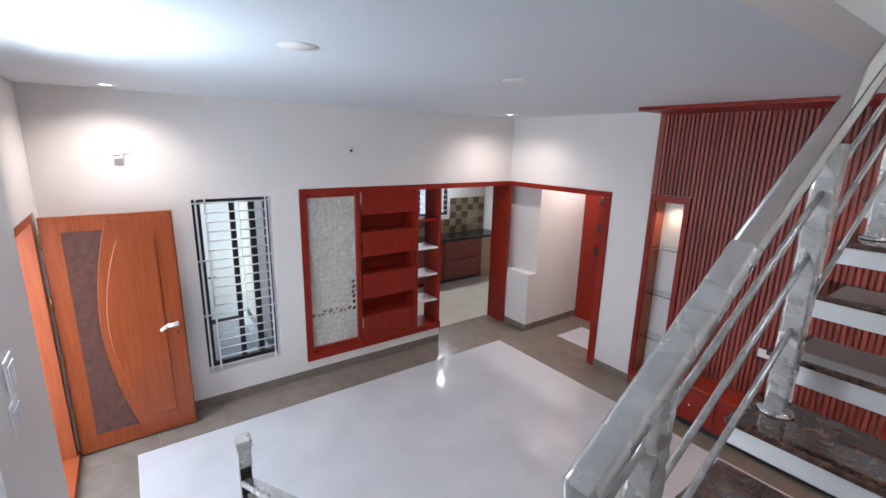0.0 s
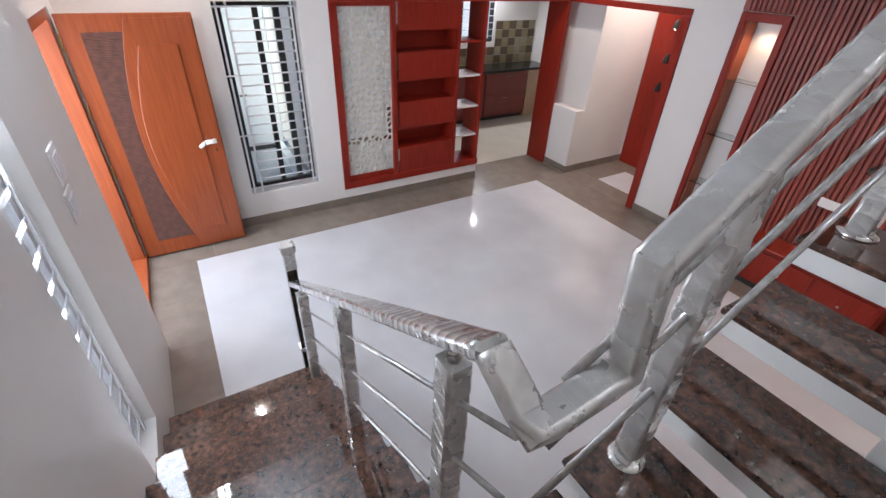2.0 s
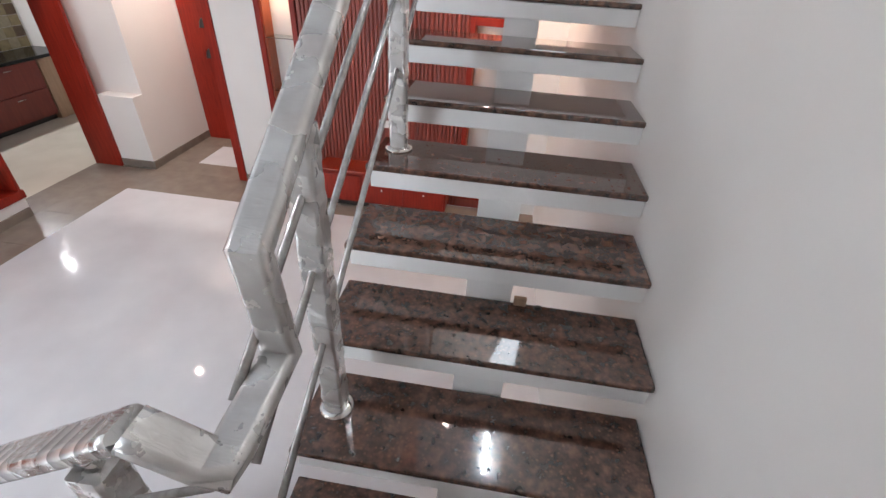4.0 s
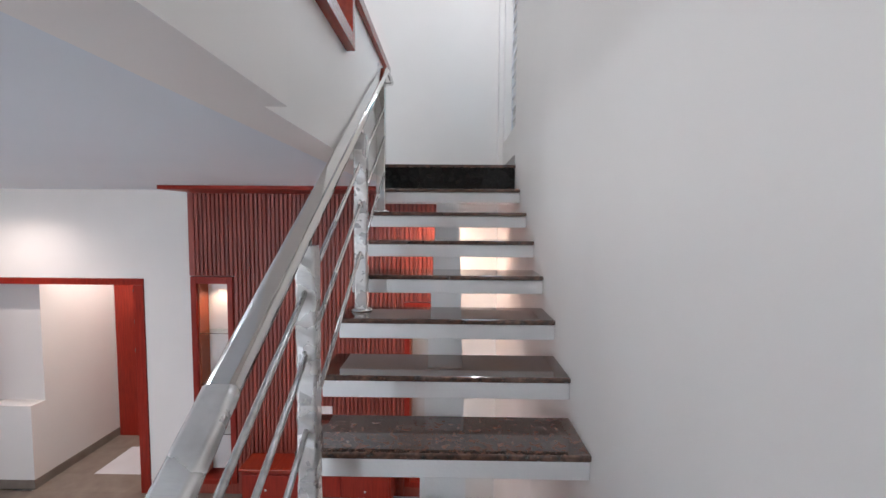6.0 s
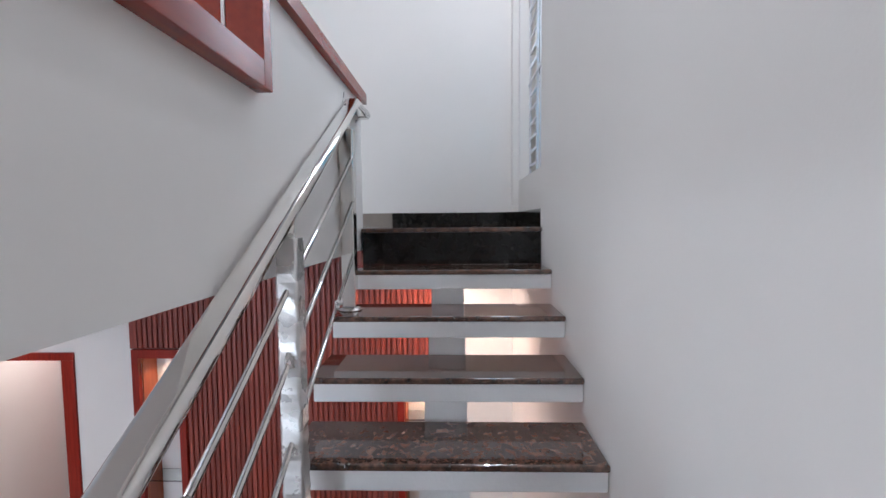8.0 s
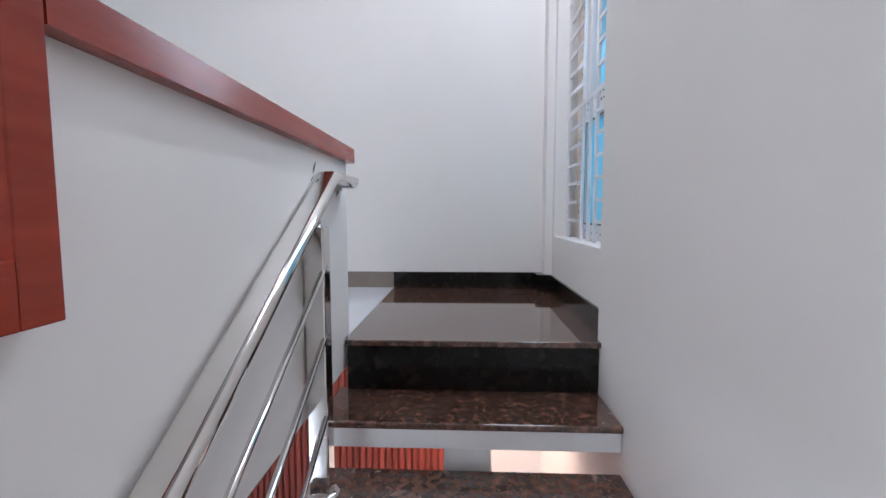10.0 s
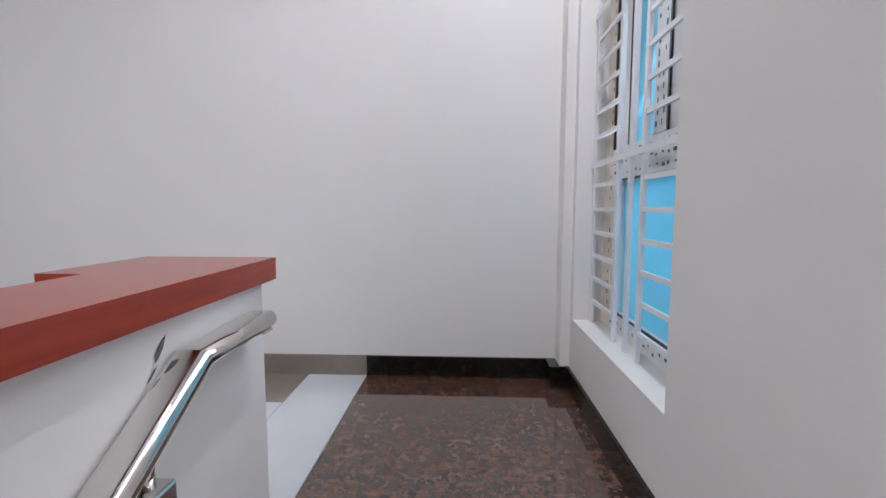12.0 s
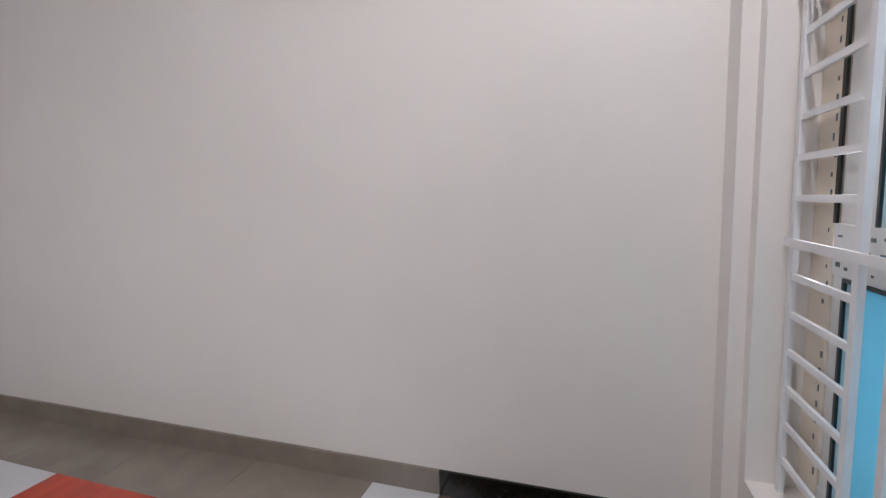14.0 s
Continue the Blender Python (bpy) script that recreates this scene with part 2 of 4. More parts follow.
GROUND = surface("concrete_ground", (0.44, 0.46, 0.48), (0.36, 0.38, 0.40), rough=0.8, scale=1.5, bump=0.3)
OUTW = surface("outside_plaster", (0.72, 0.76, 0.80), (0.66, 0.70, 0.74), rough=0.8, scale=1.2, bump=0.2)
CABINET = surface("dark_red_laminate", (0.19, 0.028, 0.018), (0.14, 0.018, 0.012), rough=0.3, scale=4, stretch=(8, 8, 1))
KTILES = [surface("tile_ochre", (0.30, 0.235, 0.12), (0.22, 0.17, 0.09), rough=0.2, scale=20),
          surface("tile_umber", (0.13, 0.08, 0.04), (0.09, 0.055, 0.03), rough=0.2, scale=20),
          surface("tile_sand", (0.36, 0.31, 0.20), (0.28, 0.235, 0.15), rough=0.2, scale=20)]


# ---- building helpers ----
def bx(bm, x0, x1, y0, y1, z0, z1):
    v = [bm.verts.new((x, y, z)) for x in (x0, x1) for y in (y0, y1) for z in (z0, z1)]
    for f in ((0, 1, 3, 2), (4, 6, 7, 5), (0, 4, 5, 1), (2, 3, 7, 6), (0, 2, 6, 4), (1, 5, 7, 3)):
        bm.faces.new([v[i] for i in f])
    return v


def block(x0, x1, y0, y1, z0, z1, bevel=0.0, seg=2):
    bm = bmesh.new()
    bx(bm, x0, x1, y0, y1, z0, z1)
    if bevel:
        bmesh.ops.bevel(bm, geom=bm.edges[:], offset=bevel, segments=seg, profile=0.5, affect="EDGES")
    return bm


def blocks(*boxes):
    bm = bmesh.new()
    for b in boxes:
        bx(bm, *b)
    return bm


def tube_bm(bm, a, b, r, sides=12, r2=None):
    a, b = Vector(a), Vector(b)
    q = (b - a).to_track_quat("Z", "Y").to_matrix()
    rings = []
    for c, rr in ((a, r), (b, r if r2 is None else r2)):
        rings.append([bm.verts.new(c + q @ Vector((rr * math.cos(2 * math.pi * i / sides), rr * math.sin(2 * math.pi * i / sides), 0))) for i in range(sides)])
    for i in range(sides):
        j = (i + 1) % sides
        f = bm.faces.new((rings[0][i], rings[0][j], rings[1][j], rings[1][i]))
        f.smooth = True
    bm.faces.new(rings[0][::-1])
    bm.faces.new(rings[1])
    return bm


def rod(a, b, r, sides=12, r2=None):
    return tube_bm(bmesh.new(), a, b, r, sides, r2)


def sweep(points, width, height, corner=0.012, side_axis=(0, 0, 1), crumple=0.0, step=0.022):
    """A rounded-rectangle section carried along a polyline with mitred corners."""
    pts = [Vector(p) for p in points]
    sec = []
    for cx, cy, a0 in ((1, 1, 0), (-1, 1, 90), (-1, -1, 180), (1, -1, 270)):
        for k in range(4):
            a = radians(a0 + 30 * k)
            sec.append((cx * (width / 2 - corner) + corner * math.cos(a), cy * (height / 2 - corner) + corner * math.sin(a)))
    bm = bmesh.new()
    rings = []
    rng = random.Random(len(pts) + int(1000 * abs(pts[0].x + pts[0].y)))
    if crumple:
        fine = []
        for a, b in zip(pts, pts[1:]):
            n = max(1, int((b - a).length / step))
            fine += [a.lerp(b, i / n) for i in range(n)]
        pts = fine + [pts[-1]]
    for i, p in enumerate(pts):
        d0 = (p - pts[i - 1]).normalized() if i else (pts[1] - p).normalized()
        d1 = (pts[i + 1] - p).normalized() if i + 1 < len(pts) else d0
        t = (d0 + d1).normalized()
        up = Vector(side_axis)
        right = t.cross(up)
        if right.length < 0.2:
            right = Vector((1, 0, 0))
        right.normalize()
        up2 = right.cross(t).normalized()
        stretch = 1 / max(0.6, t.dot(d0))
        puff = 1 + rng.uniform(-1, 1) * crumple * 12
        rings.append([bm.verts.new(p + right * (x * puff + rng.uniform(-crumple, crumple)) + up2 * (y * puff + rng.uniform(-crumple, crumple)) * stretch) for x, y in sec])
    for a, b in zip(rings, rings[1:]):
        for i in range(len(sec)):
            j = (i + 1) % len(sec)
            f = bm.faces.new((a[i], a[j], b[j], b[i]))
            f.smooth = i % 4 != 3
    bm.faces.new(rings[0][::-1])
    bm.faces.new(rings[-1])
    return bm


def prism(poly, axis, lo, hi, bevel=0.0):
    """A polygon in the two other axes, carried along the axis from lo to hi."""
    bm = bmesh.new()
    def at(u, v, w):
        return {"x": (w, u, v), "y": (u, w, v), "z": (u, v, w)}[axis]
    a = [bm.verts.new(at(u, v, lo)) for u, v in poly]
    b = [bm.verts.new(at(u, v, hi)) for u, v in poly]
    bm.faces.new(a)
    bm.faces.new(b[::-1])
    for i in range(len(poly)):
        j = (i + 1) % len(poly)
        bm.faces.new((a[j], a[i], b[i], b[j]))
    bmesh.ops.recalc_face_normals(bm, faces=bm.faces[:])
    if bevel:
        bmesh.ops.bevel(bm, geom=bm.edges[:], offset=bevel, segments=2, profile=0.5, affect="EDGES")
    return bm


def lathe(profile, centre, sides=20):
    bm = bmesh.new()
    rings = []
    for r, z in profile:
        rings.append([bm.verts.new((centre[0] + r * math.cos(2 * math.pi * i / sides), centre[1] + r * math.sin(2 * math.pi * i / sides), centre[2] + z)) for i in range(sides)])
    for a, b in zip(rings, rings[1:]):
        for i in range(sides):
            j = (i + 1) % sides
            f = bm.faces.new((a[i], a[j], b[j], b[i]))
            f.smooth = True
    bm.faces.new(rings[0][::-1])
    bm.faces.new(rings[-1])
    bmesh.ops.recalc_face_normals(bm, faces=bm.faces[:])
    return bm


def mesh_of(name, bm, material):
    me = bpy.data.meshes.new(name)
    bmesh.ops.recalc_face_normals(bm, faces=bm.faces[:])
    bm.to_mesh(me)
    bm.free()
    me.materials.append(material)
    return me


def part(name, bm, material, parent=None, label=""):
    ob = new(name, mesh_of(name, bm, material))
    if parent:
        ob.parent = parent
    return tagged(ob, label)


def thing(name, label, category, base=(0, 0, 0), group=""):
    """An empty root; its parts keep world coordinates in their meshes."""
    return tagged(new(name), label, category, group)


def structure(name, bm, material, label, category="wall"):
    return tagged(part(name, bm, material), label, category, kind="structure")


# ---- measures ----
G, R = 0.256, 0.16            # going and riser
ZA = 8 * R                    # first tread of the upper flight
R2 = 0.158                    # riser of the upper flight
ZM = 3.206                    # upper floor
CZ = 3.094                    # hall ceiling
X1, Y2, TOP = -5.187, 4.205, 6.2
YS, YD = -0.90, -1.0          # stair wall and entrance wall
XP = -0.925                    # face of the parapet over the flight
YM = 12 * G                   # nosing of the upper landing

# ---- ground and outside ----
structure("ground", blocks((-60, 60, -60, 60, -0.3, -0.16)), GROUND, "grey concrete ground around the house", "ground")
structure("wall_compound_west", blocks((-8.1, -7.9, -9, 0.99, -0.16, 3.4)), OUTW, "pale plastered boundary wall outside the hall window")
structure("wall_compound_south", blocks((-7.9, 3, -3.4, -3.2, -0.16, 5.2)), OUTW, "pale plastered boundary wall outside the entrance")

structure("kerb_outside", blocks((-7.88, -5.45, 0.84, 0.95, -0.16, -0.04)), OUTW, "low white kerb on the ground outside the window", "kerb")
structure("baseboard_outside", blocks((-7.9, -7.885, -9, 0.99, -0.16, -0.09)), BLACKM, "dark band at the foot of the boundary wall", "baseboard")

# ---- large structure ----
structure("floor", blocks((X1, 0.0, YD - 0.24, Y2, -0.15, -0.012)), GROUND, "floor slab under the hall tiles", "floor")
structure("floor_white_tile", blocks((-4.715, 0.0, -0.595, 3.69, -0.012, 0.0)), TILE_W, "glossy white vitrified floor tiles in the hall", "floor")

# west wall with window, partition opening and kitchen doorway
structure("wall_west", blocks(
    (X1 - 0.23, X1, YD - 0.23, 0.075, 0, CZ), (X1 - 0.23, X1, 0.075, 0.795, 0, 0.36), (X1 - 0.23, X1, 0.075, 0.795, 2.155, CZ),
    (X1 - 0.23, X1, 0.795, 1.09, 0, CZ), (X1 - 0.23, X1, 1.09, 2.955, 0, 0.20), (X1 - 0.23, X1, 1.09, Y2, 2.215, CZ)),
    PAINT, "warm white painted wall with a tall window and a kitchen doorway")
structure("wall_north", blocks(
    (-3.50, -3.03, Y2, Y2 + 0.2, 0, CZ), (-3.03, -0.48, Y2 + 0.02, Y2 + 0.2, 2.17, CZ), (-2.66, -0.85, Y2 + 0.02, Y2 + 0.2, 0, 2.17),
    (-3.03, -2.97, Y2 + 0.02, Y2 + 0.2, 0, 2.17), (-0.54, -0.48, Y2 + 0.02, Y2 + 0.2, 0, 2.17), (-0.85, -0.54, Y2 + 0.02, Y2 + 0.2, 1.935, 2.17),
    (-2.97, -2.66, Y2 + 0.02, Y2 + 0.2, 0, 0.16), (-0.85, -0.54, Y2 + 0.02, Y2 + 0.2, 0, 0.16),
    (-2.97, -2.66, Y2 + 0.19, Y2 + 0.22, 0.16, 2.17), (-0.85, -0.54, Y2 + 0.19, Y2 + 0.22, 0.16, 2.17),
    (-0.48, 0.23, Y2, Y2 + 0.2, 0, CZ), (X1 - 0.23, -3.50, Y2, Y2 + 0.2, 2.215, CZ)),
    PAINT, "white painted wall with two niches and a dining doorway")
structure("wall_north_upper", blocks((X1 - 0.23, 0.23, Y2, Y2 + 0.2, CZ, TOP)), PAINT, "plain white wall behind the upper landing")
# east wall along the stairs; set back 3 cm beyond the top step, with the window
structure("wall_east", blocks(
    (0, 0.23, YS - 0.2, YM + 0.03, 0, TOP), (0.03, 0.23, YM + 0.03, 3.15, CZ, TOP), (0.03, 0.23, 4.055, Y2, CZ, TOP),
    (0.03, 0.23, 3.15, 4.055, CZ, 3.53), (0.03, 0.23, 3.15, 4.055, 5.55, TOP), (0, 0.23, YM + 0.03, Y2, 0, CZ)),
    PAINT, "plain white wall beside the stairs with a barred window")
structure("column_corner", blocks((-0.012, 0.03, 4.10, Y2, ZM, TOP)), PAINT, "slim white corner pilaster on the landing", "column")
structure("wall_south_stair", blocks(
    (-3.60, -2.565, YS - 0.2, YS, 0, TOP), (-2.565, -2.17, YS - 0.2, YS, 0, 0.42), (-2.565, -2.17, YS - 0.2, YS, 2.21, TOP),
    (-2.17, 0, YS - 0.2, YS, 0, TOP)), PAINT, "white painted wall beside the lower flight with a narrow window")
structure("wall_south_door", blocks(
    (X1, -4.99, YD - 0.23, YD, 0, CZ), (-4.99, -3.66, YD - 0.23, YD, 2.145, CZ), (-3.66, -3.60, YD - 0.23, YD, 0, CZ)),
    PAINT, "white painted wall with the entrance doorway")
structure("wall_south_upper", blocks((X1 - 0.23, -3.60, YD - 0.23, YD, CZ, TOP)), PAINT, "plain white wall of the upper floor")
structure("wall_west_upper", blocks((X1 - 0.23, X1, YD, Y2, CZ, TOP)), PAINT, "plain white wall of the upper floor")
structure("ceiling", blocks((X1, XP - 0.15, YD, Y2, CZ, ZM - 0.014), (XP - 0.15, 0.03, YM + 0.025, Y2, CZ, ZM - 0.024)), CEIL, "smooth white painted hall ceiling", "ceiling")
structure("ceiling_upper", blocks((X1 - 0.23, 0.23, YD - 0.23, Y2 + 0.2, TOP, TOP + 0.15)), CEIL, "smooth white painted upper ceiling", "ceiling")

# kitchen and dining rooms behind the openings
structure("wall_kitchen", blocks((-8.0, -7.8, 1.09, 3.75, 0, CZ), (-8.0, -7.8, 3.75, 5.0, 0, 1.28), (-8.0, -7.8, 3.75, 5.0, 2.25, CZ), (-8.0, -7.8, 5.0, 6.2, 0, CZ),
                                 (-8.0, X1 - 0.232, 1.0, 1.09, 0, CZ), (-8.0, -4.75, 6.0, 6.2, 0, CZ)), PAINT, "white painted kitchen walls")
structure("floor_kitchen", blocks((-7.8, X1 - 0.231, 1.09, 2.7, -0.15, -0.004), (-7.8, X1, 2.7, 6.0, -0.15, -0.004)), TILE_C, "cream kitchen floor tiles", "floor")
structure("ceiling_kitchen", blocks((-8.0, X1 - 0.23, 1.0, 6.2, CZ, CZ + 0.12)), CEIL, "white painted kitchen ceiling", "ceiling")
structure("wall_dining_west", blocks((-5.40, -4.75, 4.40, 6.0, 0, CZ)), PAINT, "white painted dining wall")
structure("wall_dining_ledge", blocks((X1 - 0.004, -4.747, Y2 + 0.03, 4.41, 0, 0.88)), PAINT, "low white boxed ledge beside the dining doorway")
structure("wall_dining_north", blocks((-4.75, -1.9, 5.40, 5.6, 0, CZ)), PAINT, "white painted dining wall")
structure("wall_dining_east", blocks((-2.1, -1.9, Y2 + 0.2, 5.4, 0, CZ)), PAINT, "white painted dining wall")
structure("floor_dining", blocks((-4.75, -2.1, Y2, 5.40, -0.15, -0.010)), GROUND, "dining floor slab", "floor")
structure("floor_dining_white", blocks((-4.36, -2.1, 4.52, 5.10, -0.010, 0.0)), TILE_W, "glossy white dining floor tiles", "floor")
structure("ceiling_dining", blocks((-4.75, -1.9, Y2 + 0.2, 5.6, CZ, CZ + 0.12)), CEIL, "white painted dining ceiling", "ceiling")

# ---- taupe border tiles, one by one ----
border = tagged(new("floor_border"), "taupe border tiles framing the white floor", "floor", kind="structure")


def tile_run(parent, x0, x1, y0, y1, along, step=0.6, z0=-0.012, z1=0.0, mat=None):
    a, b = (x0, x1) if along == "x" else (y0, y1)
    n = max(1, round((b - a) / step))
    for i in range(n):
        p, q = a + (b - a) * i / n + 0.001, a + (b - a) * (i + 1) / n - 0.001
        bm = block(p, q, y0, y1, z0, z1) if along == "x" else block(x0, x1, p, q, z0, z1)
        part("tile", bm, mat or TILE_B, parent)


tile_run(border, X1, -4.716, YD, Y2, "y")
tile_run(border, -4.714, 0, YD, -0.596, "x")
tile_run(border, -4.714, 0, 3.691, Y2, "x")
dborder = tagged(new("floor_dining_border"), "taupe border tiles of the dining floor", "floor", kind="structure")
tile_run(dborder, -4.75, -2.1, Y2 + 0.002, 4.519, "x", z0=-0.010)
tile_run(dborder, -4.75, -4.361, 4.521, 5.10, "y", z0=-0.010)
tile_run(dborder, -4.75, -2.1, 5.101, 5.40, "x", z0=-0.010)
threshold = tagged(new("floor_threshold"), "taupe threshold tiles in the kitchen doorway", "floor", kind="structure")
tile_run(threshold, X1 - 0.36, X1 - 0.002, 2.96, Y2, "y", z0=-0.003, z1=0.001)

# skirtings
structure("baseboard_west", blocks((X1, X1 + 0.012, -0.98, 2.95, 0.001, 0.095)), TILE_B, "taupe tile skirting", "baseboard")
structure("baseboard_north", blocks((-3.50, -3.03, Y2 - 0.012, Y2, 0.001, 0.095)), TILE_B, "taupe tile skirting", "baseboard")
structure("baseboard_dining", blocks((-4.75, -4.738, 4.41, 5.40, 0.001, 0.095), (X1, -4.735, 4.223, 4.235, 0.001, 0.095), (-4.747, -4.735, 4.235, 4.41, 0.001, 0.095)), TILE_B, "taupe tile skirting", "baseboard")

# ---- upper floor and parapet ----
structure("floor_upper_landing", block(-0.92, 0.028, YM - 0.012, Y2, ZM - 0.022, ZM, 0.004), GRANITE, "polished brown granite landing slab", "floor")
upper = tagged(new("floor_upper"), "white and taupe tiles of the upper floor", "floor", kind="structure")
tile_run(upper, -1.205, -0.922, YM + 0.05, Y2, "y", step=0.8, z0=ZM - 0.012, z1=ZM, mat=TILE_W)
tile_run(upper, X1, -1.207, 3.88, Y2, "x", step=0.6, z0=ZM - 0.012, z1=ZM)
tile_run(upper, X1, -1.207, YD, 3.878, "x", step=1.2, z0=ZM - 0.012, z1=ZM, mat=TILE_W)
structure("baseboard_upper_granite", blocks((-0.92, -0.012, Y2 - 0.012, Y2, ZM, ZM + 0.097), (-0.057, -0.012, 4.10, Y2 - 0.012, ZM, ZM + 0.097),
          (-0.057, 0.018, 4.088, 4.10, ZM, ZM + 0.097), (0.018, 0.03, YM + 0.03, 4.10, ZM, ZM + 0.097)), BLACK_GRANITE, "black granite skirting", "baseboard")
structure("baseboard_upper_tile", blocks((X1, -0.92, Y2 - 0.012, Y2, ZM, ZM + 0.097)), TILE_B, "taupe tile skirting", "baseboard")
structure("wall_opening_sill", blocks((XP - 0.15, XP + 0.058, YD, 1.05, CZ, 3.575), (XP - 0.15, XP, 1.05, 1.90, CZ, 3.575)), PAINT, "white wall below the opening over the stairs")
structure("wall_opening_pier", blocks((XP - 0.15, XP, YD, -0.2, 3.575, TOP)), PAINT, "white wall pier beside the stairwell opening")
structure("wall_opening_head", blocks((XP - 0.15, XP, -0.2, 1.90, 5.6, TOP)), PAINT, "white wall above the stairwell opening")
structure("wall_parapet", blocks(
    (XP - 0.15, XP, 1.90, YM + 0.024, CZ, 3.851), (XP - 0.15, XP, YM + 0.024, 3.14, ZM, 3.851), (XP - 0.27, XP - 0.15, 2.90, 3.14, ZM, 3.851)), PAINT, "white half wall along the stairwell")
def scuff(y, z, along, across, tilt, seed):
    """A thin irregular dirt mark on the face of the half wall."""
    rg = random.Random(seed)
    bm = bmesh.new()
    pts = []
    for i in range(14):
        a = 2 * math.pi * i / 14
        u, v = along * math.cos(a) * rg.uniform(0.6, 1.1), across * math.sin(a) * rg.uniform(0.6, 1.1)
        pts.append(bm.verts.new((XP + 0.0008, y + u * math.cos(tilt) - v * math.sin(tilt), z + u * math.sin(tilt) + v * math.cos(tilt))))
    bm.faces.new(pts)
    return bm


SCUFF = surface("grey_dirt_mark", (0.05, 0.05, 0.047), (0.16, 0.155, 0.15), rough=0.7, scale=70)
for n, sc in enumerate(((2.79, 3.80, 0.024, 0.007, 0.9), (2.77, 3.765, 0.018, 0.003, 0.7), (3.02, 3.735, 0.018, 0.008, 0.7), (3.07, 3.75, 0.009, 0.006, 0.2))):
    tagged(part("scuff_mark", scuff(*sc, n), SCUFF), "small dark scuff on the white half wall", "wall mark", kind="structure")
cap = thing("parapet_cap", "polished red wooden cap board on the half wall", "railing cap")
part("board", block(XP - 0.20, XP + 0.028, 1.945, 2.88, 3.851, 3.903), RED_H, cap)
part("end_board", block(XP - 0.29, XP + 0.028, 2.88, 3.16, 3.851, 3.903), RED_H, cap)
fr = thing("opening_frame", "deep red wooden frame around the opening in the stairwell wall", "window frame")
for nm, b in (("jamb", (-0.975, -0.885, 1.885, 1.93, 3.56, 5.6)), ("jamb", (-0.975, -0.885, -0.2, -0.13, 3.55, 5.6)),
              ("sill", (-0.975, -0.885, -0.13, 1.885, 3.56, 3.625)), ("head", (-0.975, -0.885, -0.13, 1.885, 5.53, 5.6)),
              ("inner_jamb", (-1.075, -0.985, 1.885, 1.899, 3.564, 5.599)), ("inner_sill", (-1.075, -0.976, -0.2, 1.885, 3.577, 3.61))):
    part(nm, block(*b, 0.002), RED_H, fr)
part("bead", blocks((-0.984, -0.976, 1.883, 1.8995, 3.62, 5.53)), PLASTIC, fr, "slim white bead")

# ---- stairs ----
upper_flight = thing("upper_staircase", "open flight of brown granite treads on white slabs", "staircase")
XL = -0.95
for k in range(12):
    y0, z = k * G, ZA + k * R2
    part("tread", block(XL, -0.002, y0, y0 + 0.275, z - 0.022, z, 0.006), GRANITE, upper_flight)
    part("tread_slab", block(XL + 0.012, -0.002, y0 + 0.016, y0 + 0.285, z - 0.09, z - 0.023, 0.004), SLABW, upper_flight, "white painted slab under the granite")
spine = []
for k in range(12):
    spine += [(k * G + 0.035, ZA + (k - 1) * R2 - (0.083 if k else 0.02)), (k * G + 0.035, ZA + k * R2 - 0.091)]
poly = spine + [(YM + 0.02, ZA + 11 * R2 - 0.091), (YM + 0.02, ZA + 11 * R2 - 0.33), (0.30, ZA - 0.30), (0.035, ZA - 0.30)]
part("spine", prism(poly, "x", -0.55, -0.40), SLABW, upper_flight, "white painted central spine beam")
part("top_riser", block(-0.915, -0.003, YM, YM + 0.02, ZA + 11 * R2 + 0.001, ZM - 0.023), BLACK_GRANITE, upper_flight, "black granite riser")

lower_flight = thing("lower_staircase", "lower flight with polished brown granite treads and risers", "staircase")
XN = -2.766
for k in range(6):
    x0, z = XN + k * G, (k + 1) * R
    part("tread", block(x0, x0 + 0.285, YS + 0.002, 0.02, z - 0.022, z, 0.005), GRANITE, lower_flight)
    part("riser", blocks((x0 + 0.018, x0 + 0.036, YS + 0.002, 0.008, z - R, z - 0.023)), GRANITE, lower_flight)
side = []
for k in range(7):
    side += [(XN + k * G + 0.037, k * R), (XN + k * G + 0.037, (k + 1) * R - 0.023)]
part("core", prism(side + [(-0.5, 7 * R - 0.023), (-0.5, 7 * R - 0.2), (-1.15, 7 * R - 0.2), (XN + 0.40, 0.0)], "y", YS + 0.003, -0.004), SLABW, lower_flight, "white plastered underside and stringer")
landing = tagged(part("stair_landing", blocks((XN + 6 * G, -0.002, YS + 0.002, 0.02, 7 * R - 0.022, 7 * R)), GRANITE), "polished brown granite half landing", "landing", kind="structure")
part("landing_slab", blocks((-0.5, -0.002, YS + 0.002, 0.01, 7 * R - 0.2, 7 * R - 0.023)), SLABW, landing)
part("landing_riser", blocks((XN + 6 * G + 0.018, XN + 6 * G + 0.036, YS + 0.002, 0.008, 6 * R, 7 * R - 0.023)), GRANITE, landing)
part("first_riser", blocks((XL + 0.012, -0.002, 0.022, 0.034, 7 * R - 0.02, ZA - 0.082)), SLABW, landing)

